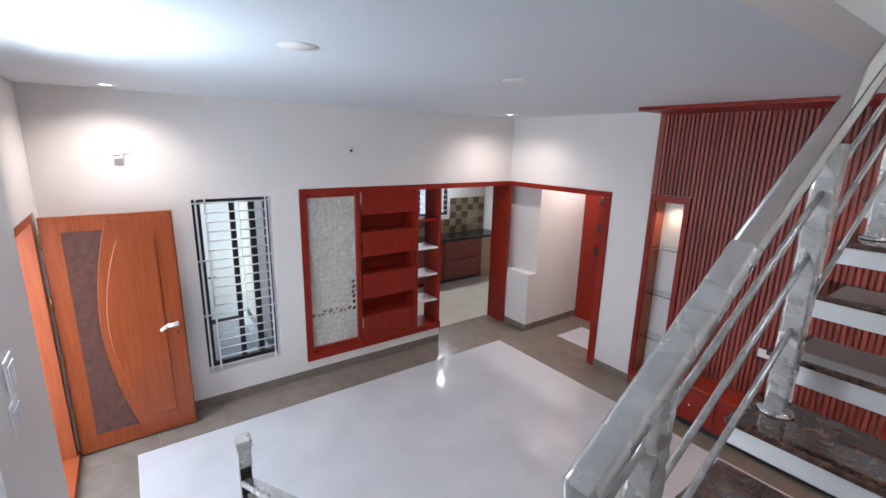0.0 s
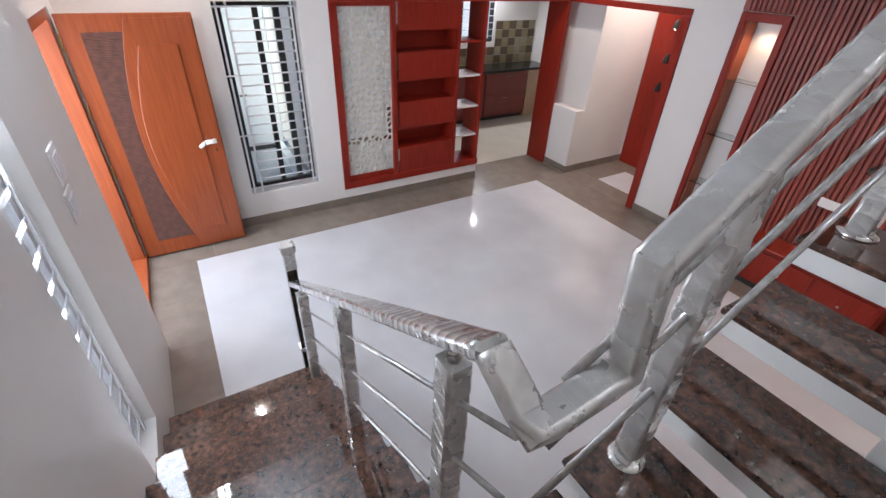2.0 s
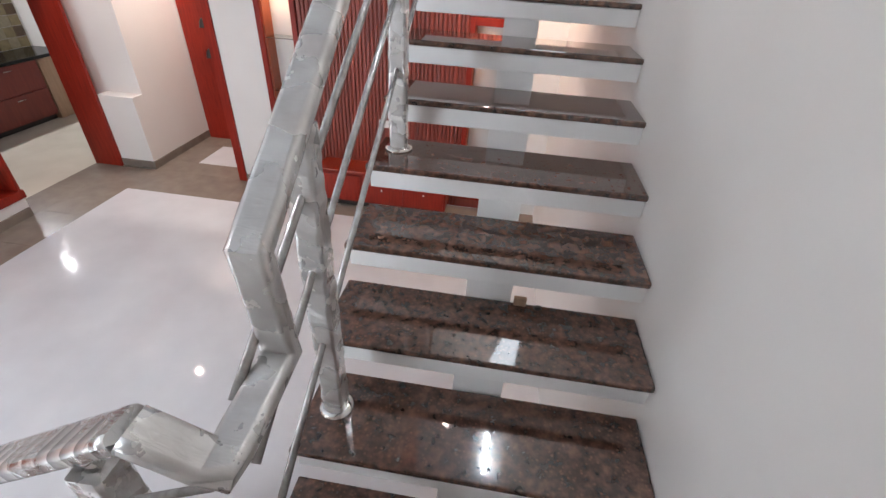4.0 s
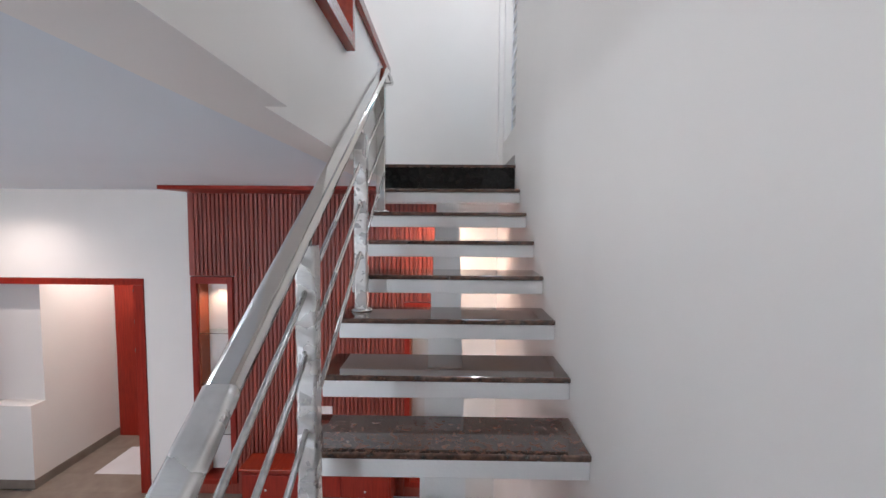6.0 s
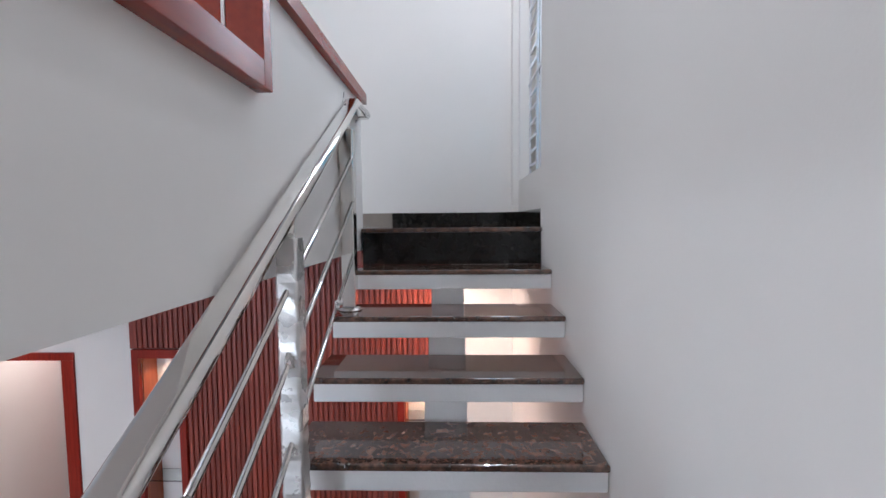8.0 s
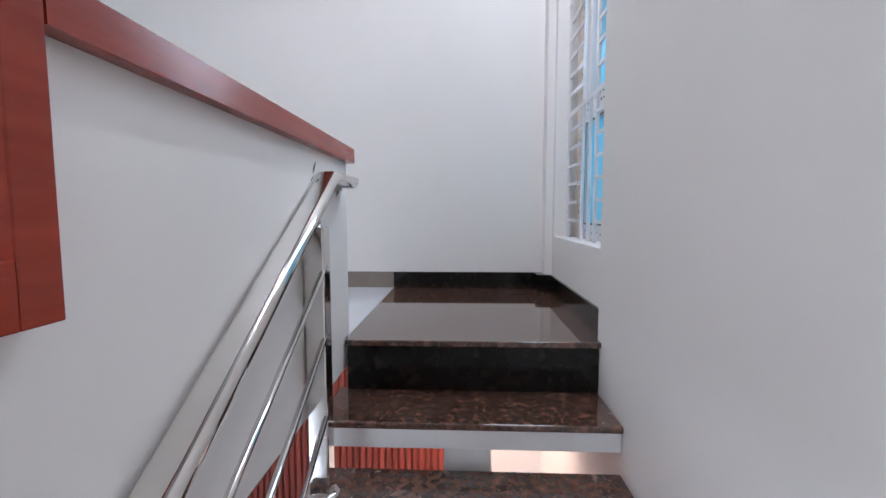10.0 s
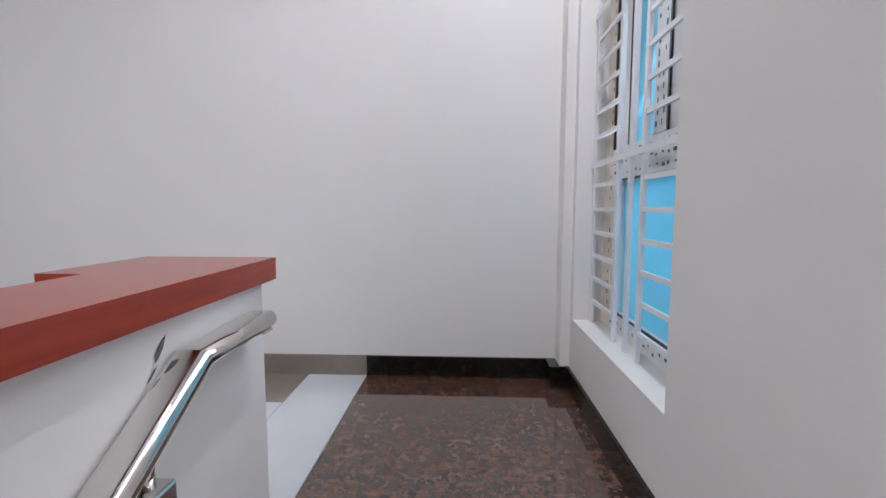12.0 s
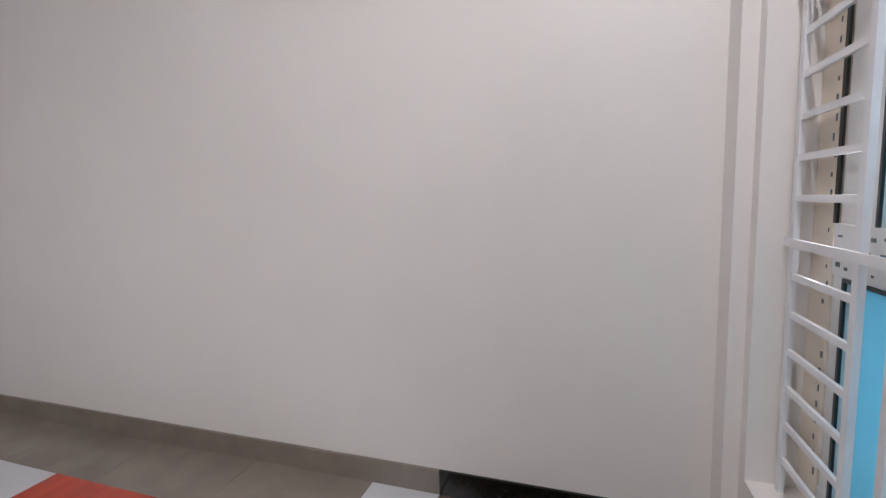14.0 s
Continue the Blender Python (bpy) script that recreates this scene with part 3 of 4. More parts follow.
scrap = thing("wood_scrap", "small brown wood scrap lying on a granite tread", "debris")
part("piece", block(-0.392, -0.352, 0.768, 0.784, ZA + 2 * R2, ZA + 2 * R2 + 0.032, 0.003), surface("raw_wood", (0.30, 0.19, 0.12), (0.20, 0.12, 0.08), rough=0.7, scale=25), scrap)
lump = thing("mortar_lump", "small dark mortar lump lying on a granite tread", "debris")
bm = bmesh.new()
bmesh.ops.create_icosphere(bm, subdivisions=2, radius=0.012)
lump_rng = random.Random(11)
for v in bm.verts:
    v.co = Vector((-0.315, 0.765, ZA + 2 * R2 + 0.008)) + Vector((v.co.x * 1.2, v.co.y * 0.8, v.co.z * 0.7)) * lump_rng.uniform(0.8, 1.15)
part("lump", bm, BLACKM, lump)

# ---- rails ----
def post(parent, x, y, z0, z1, slim=0.058, wrapped=True):
    shaft = sweep([(x, y, z0 + 0.005), (x, y, z1 - 0.06)], slim, slim, 0.008, crumple=0.0022) if wrapped else block(x - slim / 2, x + slim / 2, y - slim / 2, y + slim / 2, z0 + 0.005, z1 - 0.06, 0.005)
    p = part("post", shaft, WRAP if wrapped else STEEL, parent,
             "steel post in crumpled clear plastic" if wrapped else "polished steel post")
    part("flange", lathe([(0.05, 0.0), (0.05, 0.006), (0.043, 0.012), (0.034, 0.014)], (x, y, z0)), STEEL, p)
    part("neck", rod((x, y, z1 - 0.065), (x, y, z1 - 0.012), 0.014), STEEL, p)
    return p


rail_low = thing("lower_railing", "steel stair railing wrapped in clear plastic film", "railing")
YR = -0.045
LOW0, LOW1 = (-2.772, YR, 0.871), (-0.94, YR, 2.005)
sl = (LOW1[2] - LOW0[2]) / (LOW1[0] - LOW0[0])
for px, tread in ((-2.59, 1), (-1.80, 4), (-1.045, 7)):
    post(rail_low, px, YR, tread * R, LOW0[2] + sl * (px - LOW0[0]))
for off in (0.155, 0.35, 0.56):
    zb = LOW0[2] - off - 0.02
    part("rail_rod", rod((-2.60, YR, zb + sl * 0.172), (-0.855, YR, zb + sl * 1.917), 0.007), FILMROD, rail_low)
nx, ny = -2.802, -0.045
newel = part("newel_post", block(nx - 0.03, nx + 0.03, ny - 0.03, ny + 0.03, 0.015, 0.965, 0.006), surface("mirror_black_steel", (0.03, 0.025, 0.02), (0.07, 0.05, 0.04), rough=0.12, metal=0.8, scale=8), rail_low, "dark mirror-polished newel post")
part("cap", block(nx - 0.042, nx + 0.042, ny - 0.042, ny + 0.042, 1.085, 1.135, 0.008), WRAP, newel, "silver square cap in plastic")
part("cap_neck", block(nx - 0.034, nx + 0.034, ny - 0.034, ny + 0.034, 0.965, 1.085, 0.006), WRAP, newel)
part("collar", block(nx - 0.038, nx + 0.038, ny - 0.038, ny + 0.038, 0.30, 0.335, 0.005), STEEL, newel)
part("foot", block(nx - 0.038, nx + 0.038, ny - 0.038, ny + 0.038, 0.001, 0.020, 0.004), STEEL, newel)

XR = -0.868
RK, RB, RE = (XR + 0.026, 0.150, 2.172), (-0.893, 2.82, 3.772), (-0.895, 3.075, 3.776)
su = (RB[2] - RK[2]) / (RB[1] - RK[1])
RJ = (-0.866, 0.70, RK[2] + su * 0.55)
part("handrail", sweep([LOW0, LOW1], 0.064, 0.038, 0.012, crumple=0.0004), WOUND, rail_low, "flat steel handrail wound with clear film")
part("handrail_corner", sweep([LOW1, (-0.83, YR + 0.005, 1.935), (XR + 0.03, 0.165, 1.945), RK, RJ], 0.064, 0.038, 0.012, crumple=0.0005), WRAP, rail_low, "kinked flat handrail in crumpled clear film")
rail_up = thing("upper_railing", "polished steel stair railing with three thin rods", "railing")
part("handrail", sweep([RJ, RB, RE], 0.066, 0.036, 0.016), STEEL, rail_up, "polished flat steel handrail")
part("bracket", rod((-0.90, 2.99, 3.768), (XP, 2.99, 3.768), 0.011), STEEL, rail_up)
part("end_plate", block(-0.918, -0.87, 3.03, 3.073, 3.752, 3.757, 0.002), STEEL, rail_up)
for py, k, wr in ((0.409, 1, True), (1.193, 4, True), (1.965, 7, True), (2.70, 10, False)):
    zt = min(RK[2] + su * (py - RK[1]), 3.745)
    post(rail_up, XR - (0.002 if wr else 0.025), py, ZA + k * R2, zt - (0 if wr else 0.012), wrapped=wr)
for off in (0.18, 0.365, 0.585):
    zb = RK[2] - off
    at = lambda yy: (XR - 0.002, yy, zb + (yy - RK[1]) * su)
    part("rail_rod", rod(at(0.06), at(1.5), 0.009), FILMROD, rail_up, "thin rod under clear film")
    part("rail_rod", rod(at(1.5), at(2.70), 0.008), STEEL, rail_up)


def film_wad(parent, c, r, seed):
    bm = bmesh.new()
    bmesh.ops.create_icosphere(bm, subdivisions=2, radius=r)
    rg = random.Random(seed)
    for v in bm.verts:
        v.co = Vector(c) + Vector((v.co.x * 0.6, v.co.y * 1.3, v.co.z * 1.1)) * rg.uniform(0.5, 1.25)
    part("loose_film", bm, WRAP, parent, "loose crumpled clear film")


for n, (fy, off) in enumerate(((2.40, 0.58), (2.44, 0.60), (1.95, 0.37), (1.18, 0.37), (1.20, 0.58))):
    film_wad(rail_up, (XR, fy, RK[2] + su * (fy - RK[1]) - off), 0.018 if fy > 2 else 0.024, n)
for n, fx in enumerate((-1.045, -1.80)):
    for off in (0.175, 0.37):
        film_wad(rail_low, (fx, YR, LOW0[2] + sl * (fx - LOW0[0]) - off), 0.022, 20 + n)

# ---- hall: partition unit in the west wall ----
D1 = X1 - 0.34
unit = thing("partition_unit", "red mahogany room divider with lattice, boxes and open shelves", "room divider")
F = X1 + 0.012
for nm, b in (("frame_top", (D1, F, 1.085, 2.955, 2.15, 2.213)), ("frame_bottom", (D1, F, 1.085, 2.975, 0.20, 0.285)), ("frame_side", (D1, F, 1.085, 1.165, 0.285, 2.15)),
              ("divider", (D1, F - 0.004, 1.735, 1.79, 0.285, 2.15)), ("divider", (D1, F - 0.004, 2.56, 2.60, 0.285, 2.15)), ("end_panel", (D1, F, 2.925, 2.955, 0.285, 2.15))):
    part(nm, block(*b, 0.003), RED, unit)
zz = [0.285, 0.60, 0.83, 1.14, 1.37, 1.67, 1.88, 2.15]
for i, (a, b) in enumerate(zip(zz, zz[1:])):
    if i % 2 == 0:
        part("front_panel", block(F - 0.024, F - 0.006, 1.815, 2.558, a, b, 0.002), RED, unit)
    else:
        part("recess_back", block(F - 0.27, F - 0.255, 1.792, 2.556, a - 0.016, b + 0.016), RED, unit)
        part("recess_side", block(F - 0.254, F - 0.026, 2.542, 2.556, a, b), RED, unit)
        part("recess_floor", block(F - 0.255, F - 0.024, 1.792, 2.558, a - 0.016, a - 0.002), RED, unit)
        part("recess_top", block(F - 0.255, F - 0.024, 1.792, 2.558, b + 0.002, b + 0.016), RED, unit)
for z in (0.62, 0.99, 1.36, 1.74):
    part("open_shelf", block(D1 + 0.02, F - 0.02, 2.60, 2.925, z - 0.012, z + 0.012, 0.002), PLASTIC if z < 1.7 else RED, unit, "white open shelf" if z < 1.7 else "")

# lattice with organic holes
def clip(poly, a, b):
    """The part of a polygon nearer to a than to b."""
    mx, my, dx, dy = (a[0] + b[0]) / 2, (a[1] + b[1]) / 2, b[0] - a[0], b[1] - a[1]
    out = []
    for i in range(len(poly)):
        p, q = poly[i], poly[(i + 1) % len(poly)]
        sp, sq = (p[0] - mx) * dx + (p[1] - my) * dy, (q[0] - mx) * dx + (q[1] - my) * dy
        if sp <= 0:
            out.append(p)
        if (sp < 0) != (sq < 0):
            t = sp / (sp - sq)
            out.append((p[0] + t * (q[0] - p[0]), p[1] + t * (q[1] - p[1])))
    return out


def lattice(y0, y1, z0, z1, x0, x1, ny, nz):
    rng = random.Random(5)
    w, h = (y1 - y0) / ny, (z1 - z0) / nz
    seeds = [(y0 + (i + 0.5 + rng.uniform(-0.42, 0.42)) * w, z0 + (j + 0.5 + rng.uniform(-0.42, 0.42)) * h) for j in range(nz) for i in range(ny)]
    bm = bmesh.new()
    for s in seeds:
        poly = [(y0, z0), (y1, z0), (y1, z1), (y0, z1)]
        for o in seeds:
            if o is not s and abs(o[0] - s[0]) < 3 * w and abs(o[1] - s[1]) < 3 * h:
                poly = clip(poly, s, o)
        n = len(poly)
        if n < 3:
            continue
        cy, cz = sum(p[0] for p in poly) / n, sum(p[1] for p in poly) / n
        inner = [(cy + (p[0] - cy) * 0.70, cz + (p[1] - cz) * 0.74) for p in poly]
        fine = []
        for i in range(n):
            p, q = inner[i], inner[(i + 1) % n]
            u, v = poly[i], poly[(i + 1) % n]
            fine += [(tuple(0.72 * a + 0.28 * b for a, b in zip(p, q)), u), (tuple(0.28 * a + 0.72 * b for a, b in zip(p, q)), v)]
        poly, inner, n = [f[1] for f in fine], [f[0] for f in fine], 2 * n
        rows = [[bm.verts.new((x, *p)) for p in pl] for x, pl in ((x1, poly), (x1, inner), (x0, inner), (x0, poly))]
        for a, b in zip(rows, rows[1:]):
            for i in range(n):
                j = (i + 1) % n
                if (a[i].co - a[j].co).length > 1e-6 and (b[i].co - b[j].co).length > 1e-6:
                    bm.faces.new((a[i], a[j], b[j], b[i]))
                elif (a[i].co - a[j].co).length > 1e-6:
                    bm.faces.new((a[i], a[j], b[i]))
                elif (b[i].co - b[j].co).length > 1e-6:
                    bm.faces.new((a[i], b[j], b[i]))
    return bm


part("lattice", lattice(1.165, 1.735, 0.345, 2.11, F - 0.06, F - 0.045, 9, 25), JALI, unit, "white cut-out lattice of leaf shapes")
part("lattice_rail", block(F - 0.07, F - 0.035, 1.165, 1.735, 0.285, 0.345), RED, unit)
part("lattice_rail", block(F - 0.07, F - 0.035, 1.165, 1.735, 2.11, 2.15), RED, unit)
part("frosted_back", blocks((F - 0.072, F - 0.066, 1.167, 1.733, 0.30, 0.71), (F - 0.072, F - 0.066, 1.167, 1.67, 0.78, 2.14), (F - 0.072, F - 0.066, 1.67, 1.733, 1.12, 2.14)), FROST, unit, "frosted pane behind the lattice")

# doorway trims
trim = thing("doorway_trim", "red mahogany trim around the kitchen and dining doorways", "door frame")
for nm, b in (("lintel", (X1 - 0.34, X1 + 0.012, 2.956, Y2, 2.15, 2.213)), ("corner_panel", (X1 - 0.36, X1 + 0.002, Y2 - 0.014, Y2 + 0.028, 0.001, 2.149)),
              ("lintel", (X1 + 0.012, -3.50, Y2 - 0.014, Y2 + 0.2, 2.15, 2.213)), ("jamb", (-3.60, -3.505, Y2 - 0.014, Y2 + 0.2, 0.001, 2.149))):
    part(nm, block(*b, 0.003), RED, trim)
panel = thing("lamp_panel", "red wooden wall panel with three small bell lamps", "wall panel")
part("board", block(-4.72, -4.02, 5.372, 5.398, 0.002, 2.16, 0.003), RED, panel)
for z in (1.95, 1.55, 1.19):
    b = part("bell_lamp", lathe([(0.045, -0.05), (0.042, -0.03), (0.03, 0.02), (0.012, 0.05), (0.006, 0.06)], (-4.38, 5.31, z)), BLACKM, panel, "small black bell lamp")
    if z > 1.9:
        part("bulb", lathe([(0.012, 0.0), (0.018, -0.012), (0.012, -0.026)], (-4.38, 5.31, z - 0.03), 12), GLOW_W, b, "lit warm bulb")
    part("arm", rod((-4.38, 5.372, z + 0.045), (-4.38, 5.31, z + 0.055), 0.006), BLACKM, b)

# ---- hall: slatted feature wall ----
feature = thing("slat_wall", "red-brown vertical wooden slat cladding on the wall", "wall cladding")
part("backing", blocks((-3.03, -0.48, Y2 + 0.004, Y2 + 0.02, 2.245, CZ - 0.003), (-2.60, -0.91, Y2 + 0.004, Y2 + 0.02, 0.002, 2.244),
                       (-3.03, -2.601, Y2 + 0.004, Y2 + 0.02, 0.002, 0.118), (-0.909, -0.48, Y2 + 0.004, Y2 + 0.02, 0.002, 0.118), (-0.909, -0.48, Y2 + 0.004, Y2 + 0.0195, 2.006, 2.244)), SLAT, feature)
pitch = 2.49 / 59
def slat_mesh(z0, z1):
    return mesh_of("slat", block(-0.0165, 0.0165, -0.018, 0.004, z0, z1, 0.008, 3), SLAT)
long_slat, short_slat, mid_slat = slat_mesh(0.02, CZ - 0.004), slat_mesh(2.25, CZ - 0.004), slat_mesh(2.012, CZ - 0.004)
part("border", block(-3.03, -2.972, Y2 - 0.018, Y2 + 0.004, 2.25, CZ - 0.004, 0.003), SLAT, feature)
for i in range(59):
    x = -2.97 + (i + 0.5) * pitch
    s = new("slat", short_slat if x < -2.60 else mid_slat if x > -0.91 else long_slat)
    s.parent, s.location = feature, (x, Y2, 0)


def niche(x0, x1, z1):
    n = thing("display_niche", "lit wall niche with red wooden frame and glass shelves", "niche", group="display niches")
    z0, y = 0.16, Y2
    for nm, b in (("frame_side", (x0 - 0.055, x0, y - 0.02, y + 0.02, z0 - 0.04, z1 + 0.07)), ("frame_side", (x1, x1 + 0.055, y - 0.02, y + 0.02, z0 - 0.04, z1 + 0.07)),
                  ("frame_top", (x0, x1, y - 0.02, y + 0.02, z1, z1 + 0.07)), ("frame_bottom", (x0, x1, y - 0.03, y + 0.18, z0 - 0.04, z0 + 0.012))):
        part(nm, block(*b, 0.003), RED, n)
    part("lining", blocks((x0, x0 + 0.01, y + 0.02, y + 0.186, z0 + 0.012, z1), (x1 - 0.01, x1, y + 0.02, y + 0.186, z0 + 0.012, z1)), TEAK_D, n, "orange veneer lining")
    for z in (0.62, 1.14, 1.66):
        part("glass_shelf", block(x0 + 0.011, x1 - 0.011, y + 0.01, y + 0.185, z, z + 0.008), GLASS, n)


niche(-2.97, -2.66, 2.17)
niche(-0.85, -0.54, 1.93)
canopy = thing("ceiling_board", "thin red wooden board below the ceiling over the slats", "ceiling board")
part("board", block(-2.93, -0.48, 3.60, Y2 - 0.024, CZ - 0.035, CZ - 0.002, 0.003), RED, canopy)
tv = thing("tv_console", "low red wooden television console with drawers", "cabinet")
part("body", block(-2.42, -1.0, 3.90, Y2 - 0.024, 0.075, 0.43, 0.004), RED, tv)
part("plinth", blocks((-2.38, -1.04, 3.94, Y2 - 0.03, 0.001, 0.075)), BLACKM, tv, "black recessed plinth")
part("top", block(-2.44, -0.98, 3.88, Y2 - 0.023, 0.431, 0.455, 0.004), RED_H, tv)
for x0, x1 in ((-2.40, -1.96), (-1.945, -1.475), (-1.46, -1.02)):
    d = part("drawer_front", block(x0, x1, 3.884, 3.899, 0.10, 0.40, 0.004), RED, tv)
    part("knob", lathe([(0.006, 0), (0.013, 0.008), (0.013, 0.016), (0.004, 0.02)], (0, 0, 0)), STEEL, d).matrix_local = pose((x0 + x1) / 2, 3.884, 0.26, 90)
sock = thing("socket_plate", "white electrical socket plate on the slats", "socket")
part("plate", block(-1.80, -1.62, Y2 - 0.034, Y2 - 0.022, 0.87, 0.95, 0.004), PLASTIC, sock)

# ---- entrance door ----
door = thing("door_1", "open teak entrance door with a carved dark panel", "door")
LX0, LX1 = -4.985, -4.945
H0, H1, WD = -0.985, -0.105, 0.88
part("leaf", block(LX0, LX1, H0, H1, 0.02, 2.10, 0.004), TEAK, door)
def arc(v):
    """Share of the leaf's width at which the carved strip ends, at a share of its height."""
    return 0.30 + 0.185 * abs((v - 0.55) / 0.42) ** 1.9
vs = [0.075 + 0.865 * i / 20 for i in range(21)]
uv = lambda u, v: (H0 + u * WD, 0.02 + v * 2.08)
part("carved_strip", prism([uv(0.14, vs[-1]), uv(0.14, vs[0])] + [uv(arc(v), v) for v in vs], "x", LX1 - 0.001, LX1 + 0.005), CARVED, door, "dark carved strip with wavy relief")
part("raised_rim", prism([uv(0.985, 0.985), uv(0.985, 0.015)] + [uv(arc(v) + 0.008, 0.015 + (v - 0.075) * 1.121) for v in vs], "x", LX1 - 0.001, LX1 + 0.008, 0.003), TEAK, door)
part("raised_panel", prism([uv(0.83, 0.895), uv(0.83, 0.095)] + [uv(arc(v) + 0.062, 0.095 + (v - 0.075) * 0.925) for v in vs], "x", LX1 + 0.004, LX1 + 0.017, 0.007), TEAK, door)
hp = part("handle_plate", block(LX1, LX1 + 0.006, H1 - 0.085, H1 - 0.04, 0.92, 1.16, 0.002), BRASS, door, "brass handle plate")
bm = tube_bm(bmesh.new(), (LX1 + 0.006, H1 - 0.062, 1.075), (LX1 + 0.055, H1 - 0.062, 1.075), 0.013)
tube_bm(bm, (LX1 + 0.05, H1 - 0.05, 1.075), (LX1 + 0.052, H1 - 0.14, 1.072), 0.019, r2=0.021)
tube_bm(bm, (LX1 + 0.052, H1 - 0.14, 1.072), (LX1 + 0.05, H1 - 0.195, 1.035), 0.020, r2=0.015)
part("handle", bm, PLASTIC, hp, "lever handle in white wrapping")
part("lock_slot", block(LX1 + 0.006, LX1 + 0.009, H1 - 0.068, H1 - 0.056, 0.965, 0.995), BLACKM, hp)
dframe = thing("door_frame", "teak door frame with brass hinges and a wooden sill", "door frame")
for nm, b in (("jamb", (-4.988, -4.90, YD - 0.16, YD - 0.012, 0.045, 2.07)), ("jamb", (-3.745, -3.662, YD - 0.22, YD - 0.09, 0.045, 2.07)),
              ("head", (-4.985, -3.662, YD - 0.16, YD - 0.012, 2.07, 2.143)), ("sill", (-4.985, -3.662, YD - 0.16, YD + 0.004, 0.001, 0.045))):
    part(nm, block(*b, 0.004), TEAK_D, dframe)
for z in (0.35, 0.85, 1.35, 1.85):
    part("hinge", rod((LX1 + 0.006, H0 - 0.006, z), (LX1 + 0.006, H0 - 0.006, z + 0.12), 0.007), BRASS, dframe, "brass hinge")

# ---- windows ----
def west_window():
    w = thing("window_1", "tall black framed window with white horizontal bars", "window")
    y0, y1, z0, z1 = 0.075, 0.795, 0.36, 2.155
    xo = X1 - 0.19
    for nm, b in (("frame_side", (xo, xo + 0.05, y0, y0 + 0.045, z0, z1)), ("frame_side", (xo, xo + 0.05, y1 - 0.045, y1, z0, z1)),
                  ("frame_top", (xo, xo + 0.05, y0 + 0.045, y1 - 0.045, z1 - 0.045, z1)), ("frame_bottom", (xo, xo + 0.05, y0 + 0.045, y1 - 0.045, z0, z0 + 0.045)),
                  ("sash_stile", (xo + 0.008, xo + 0.045, y0 + 0.05, y0 + 0.085, z0 + 0.045, z1 - 0.045)), ("sash_stile", (xo + 0.008, xo + 0.045, y0 + 0.345, y0 + 0.395, z0 + 0.045, z1 - 0.045)),
                  ("sash_stile", (xo - 0.035, xo + 0.004, y0 + 0.535, y0 + 0.595, z0 + 0.045, z1 - 0.045))):
        part(nm, block(*b, 0.003), BLACKM, w)
    for ya, yb in ((0.085, 0.345), (0.395, 0.535)):
        p = part("pane", block(xo + 0.024, xo + 0.028, y0 + ya, y0 + yb, z0 + 0.05, z1 - 0.045), GLASS, w)
        p.visible_shadow = False
    part("latch", block(xo + 0.045, xo + 0.06, y0 + 0.09, y0 + 0.16, 1.33, 1.345), BLACKM, w)
    xg = X1 - 0.035
    for yy in (y0 + 0.035, y0 + 0.115, y1 - 0.05):
        part("bar_upright", block(xg - 0.004, xg + 0.004, yy - 0.009, yy + 0.009, z0 - 0.005, z1 + 0.005), WHITEM, w)
    n = 19
    for i in range(n):
        z = z0 + 0.05 + (z1 - z0 - 0.09) * i / (n - 1)
        full = i in (0, 6, 12, n - 1)
        part("bar", rod((xg + 0.008, y0 - 0.012 if full else y0 + 0.115, z), (xg + 0.008, y1 + 0.012 if full else y1 - 0.05, z), 0.008, 8), WHITEM, w)


west_window()


def stair_window():
    w = thing("window_2", "narrow window with white bars beside the lower flight", "window")
    x0, x1, z0, z1 = -2.565, -2.17, 0.42, 2.21
    yo = YS - 0.13
    for nm, b in (("frame_side", (x0, x0 + 0.04, yo, yo + 0.05, z0, z1)), ("frame_side", (x1 - 0.04, x1, yo, yo + 0.05, z0, z1)),
                  ("frame_top", (x0 + 0.04, x1 - 0.04, yo, yo + 0.05, z1 - 0.04, z1)), ("frame_bottom", (x0 + 0.04, x1 - 0.04, yo, yo + 0.05, z0, z0 + 0.04))):
        part(nm, block(*b, 0.003), WHITEM, w)
    p = part("pane", block(x0 + 0.04, x1 - 0.04, yo + 0.02, yo + 0.026, z0 + 0.04, z1 - 0.04), FROST, w)
    for i in range(15):
        z = z0 + 0.08 + (z1 - z0 - 0.14) * i / 14
        part("bar", block(x0 + 0.01, x1 - 0.01, YS - 0.062, YS - 0.054, z - 0.011, z + 0.011, 0.002), WHITEM, w)
    for xx in (x0 + 0.06, x1 - 0.06):
        part("bar_upright", block(xx - 0.008, xx + 0.008, YS - 0.054, YS - 0.046, z0, z1), WHITEM, w)


stair_window()


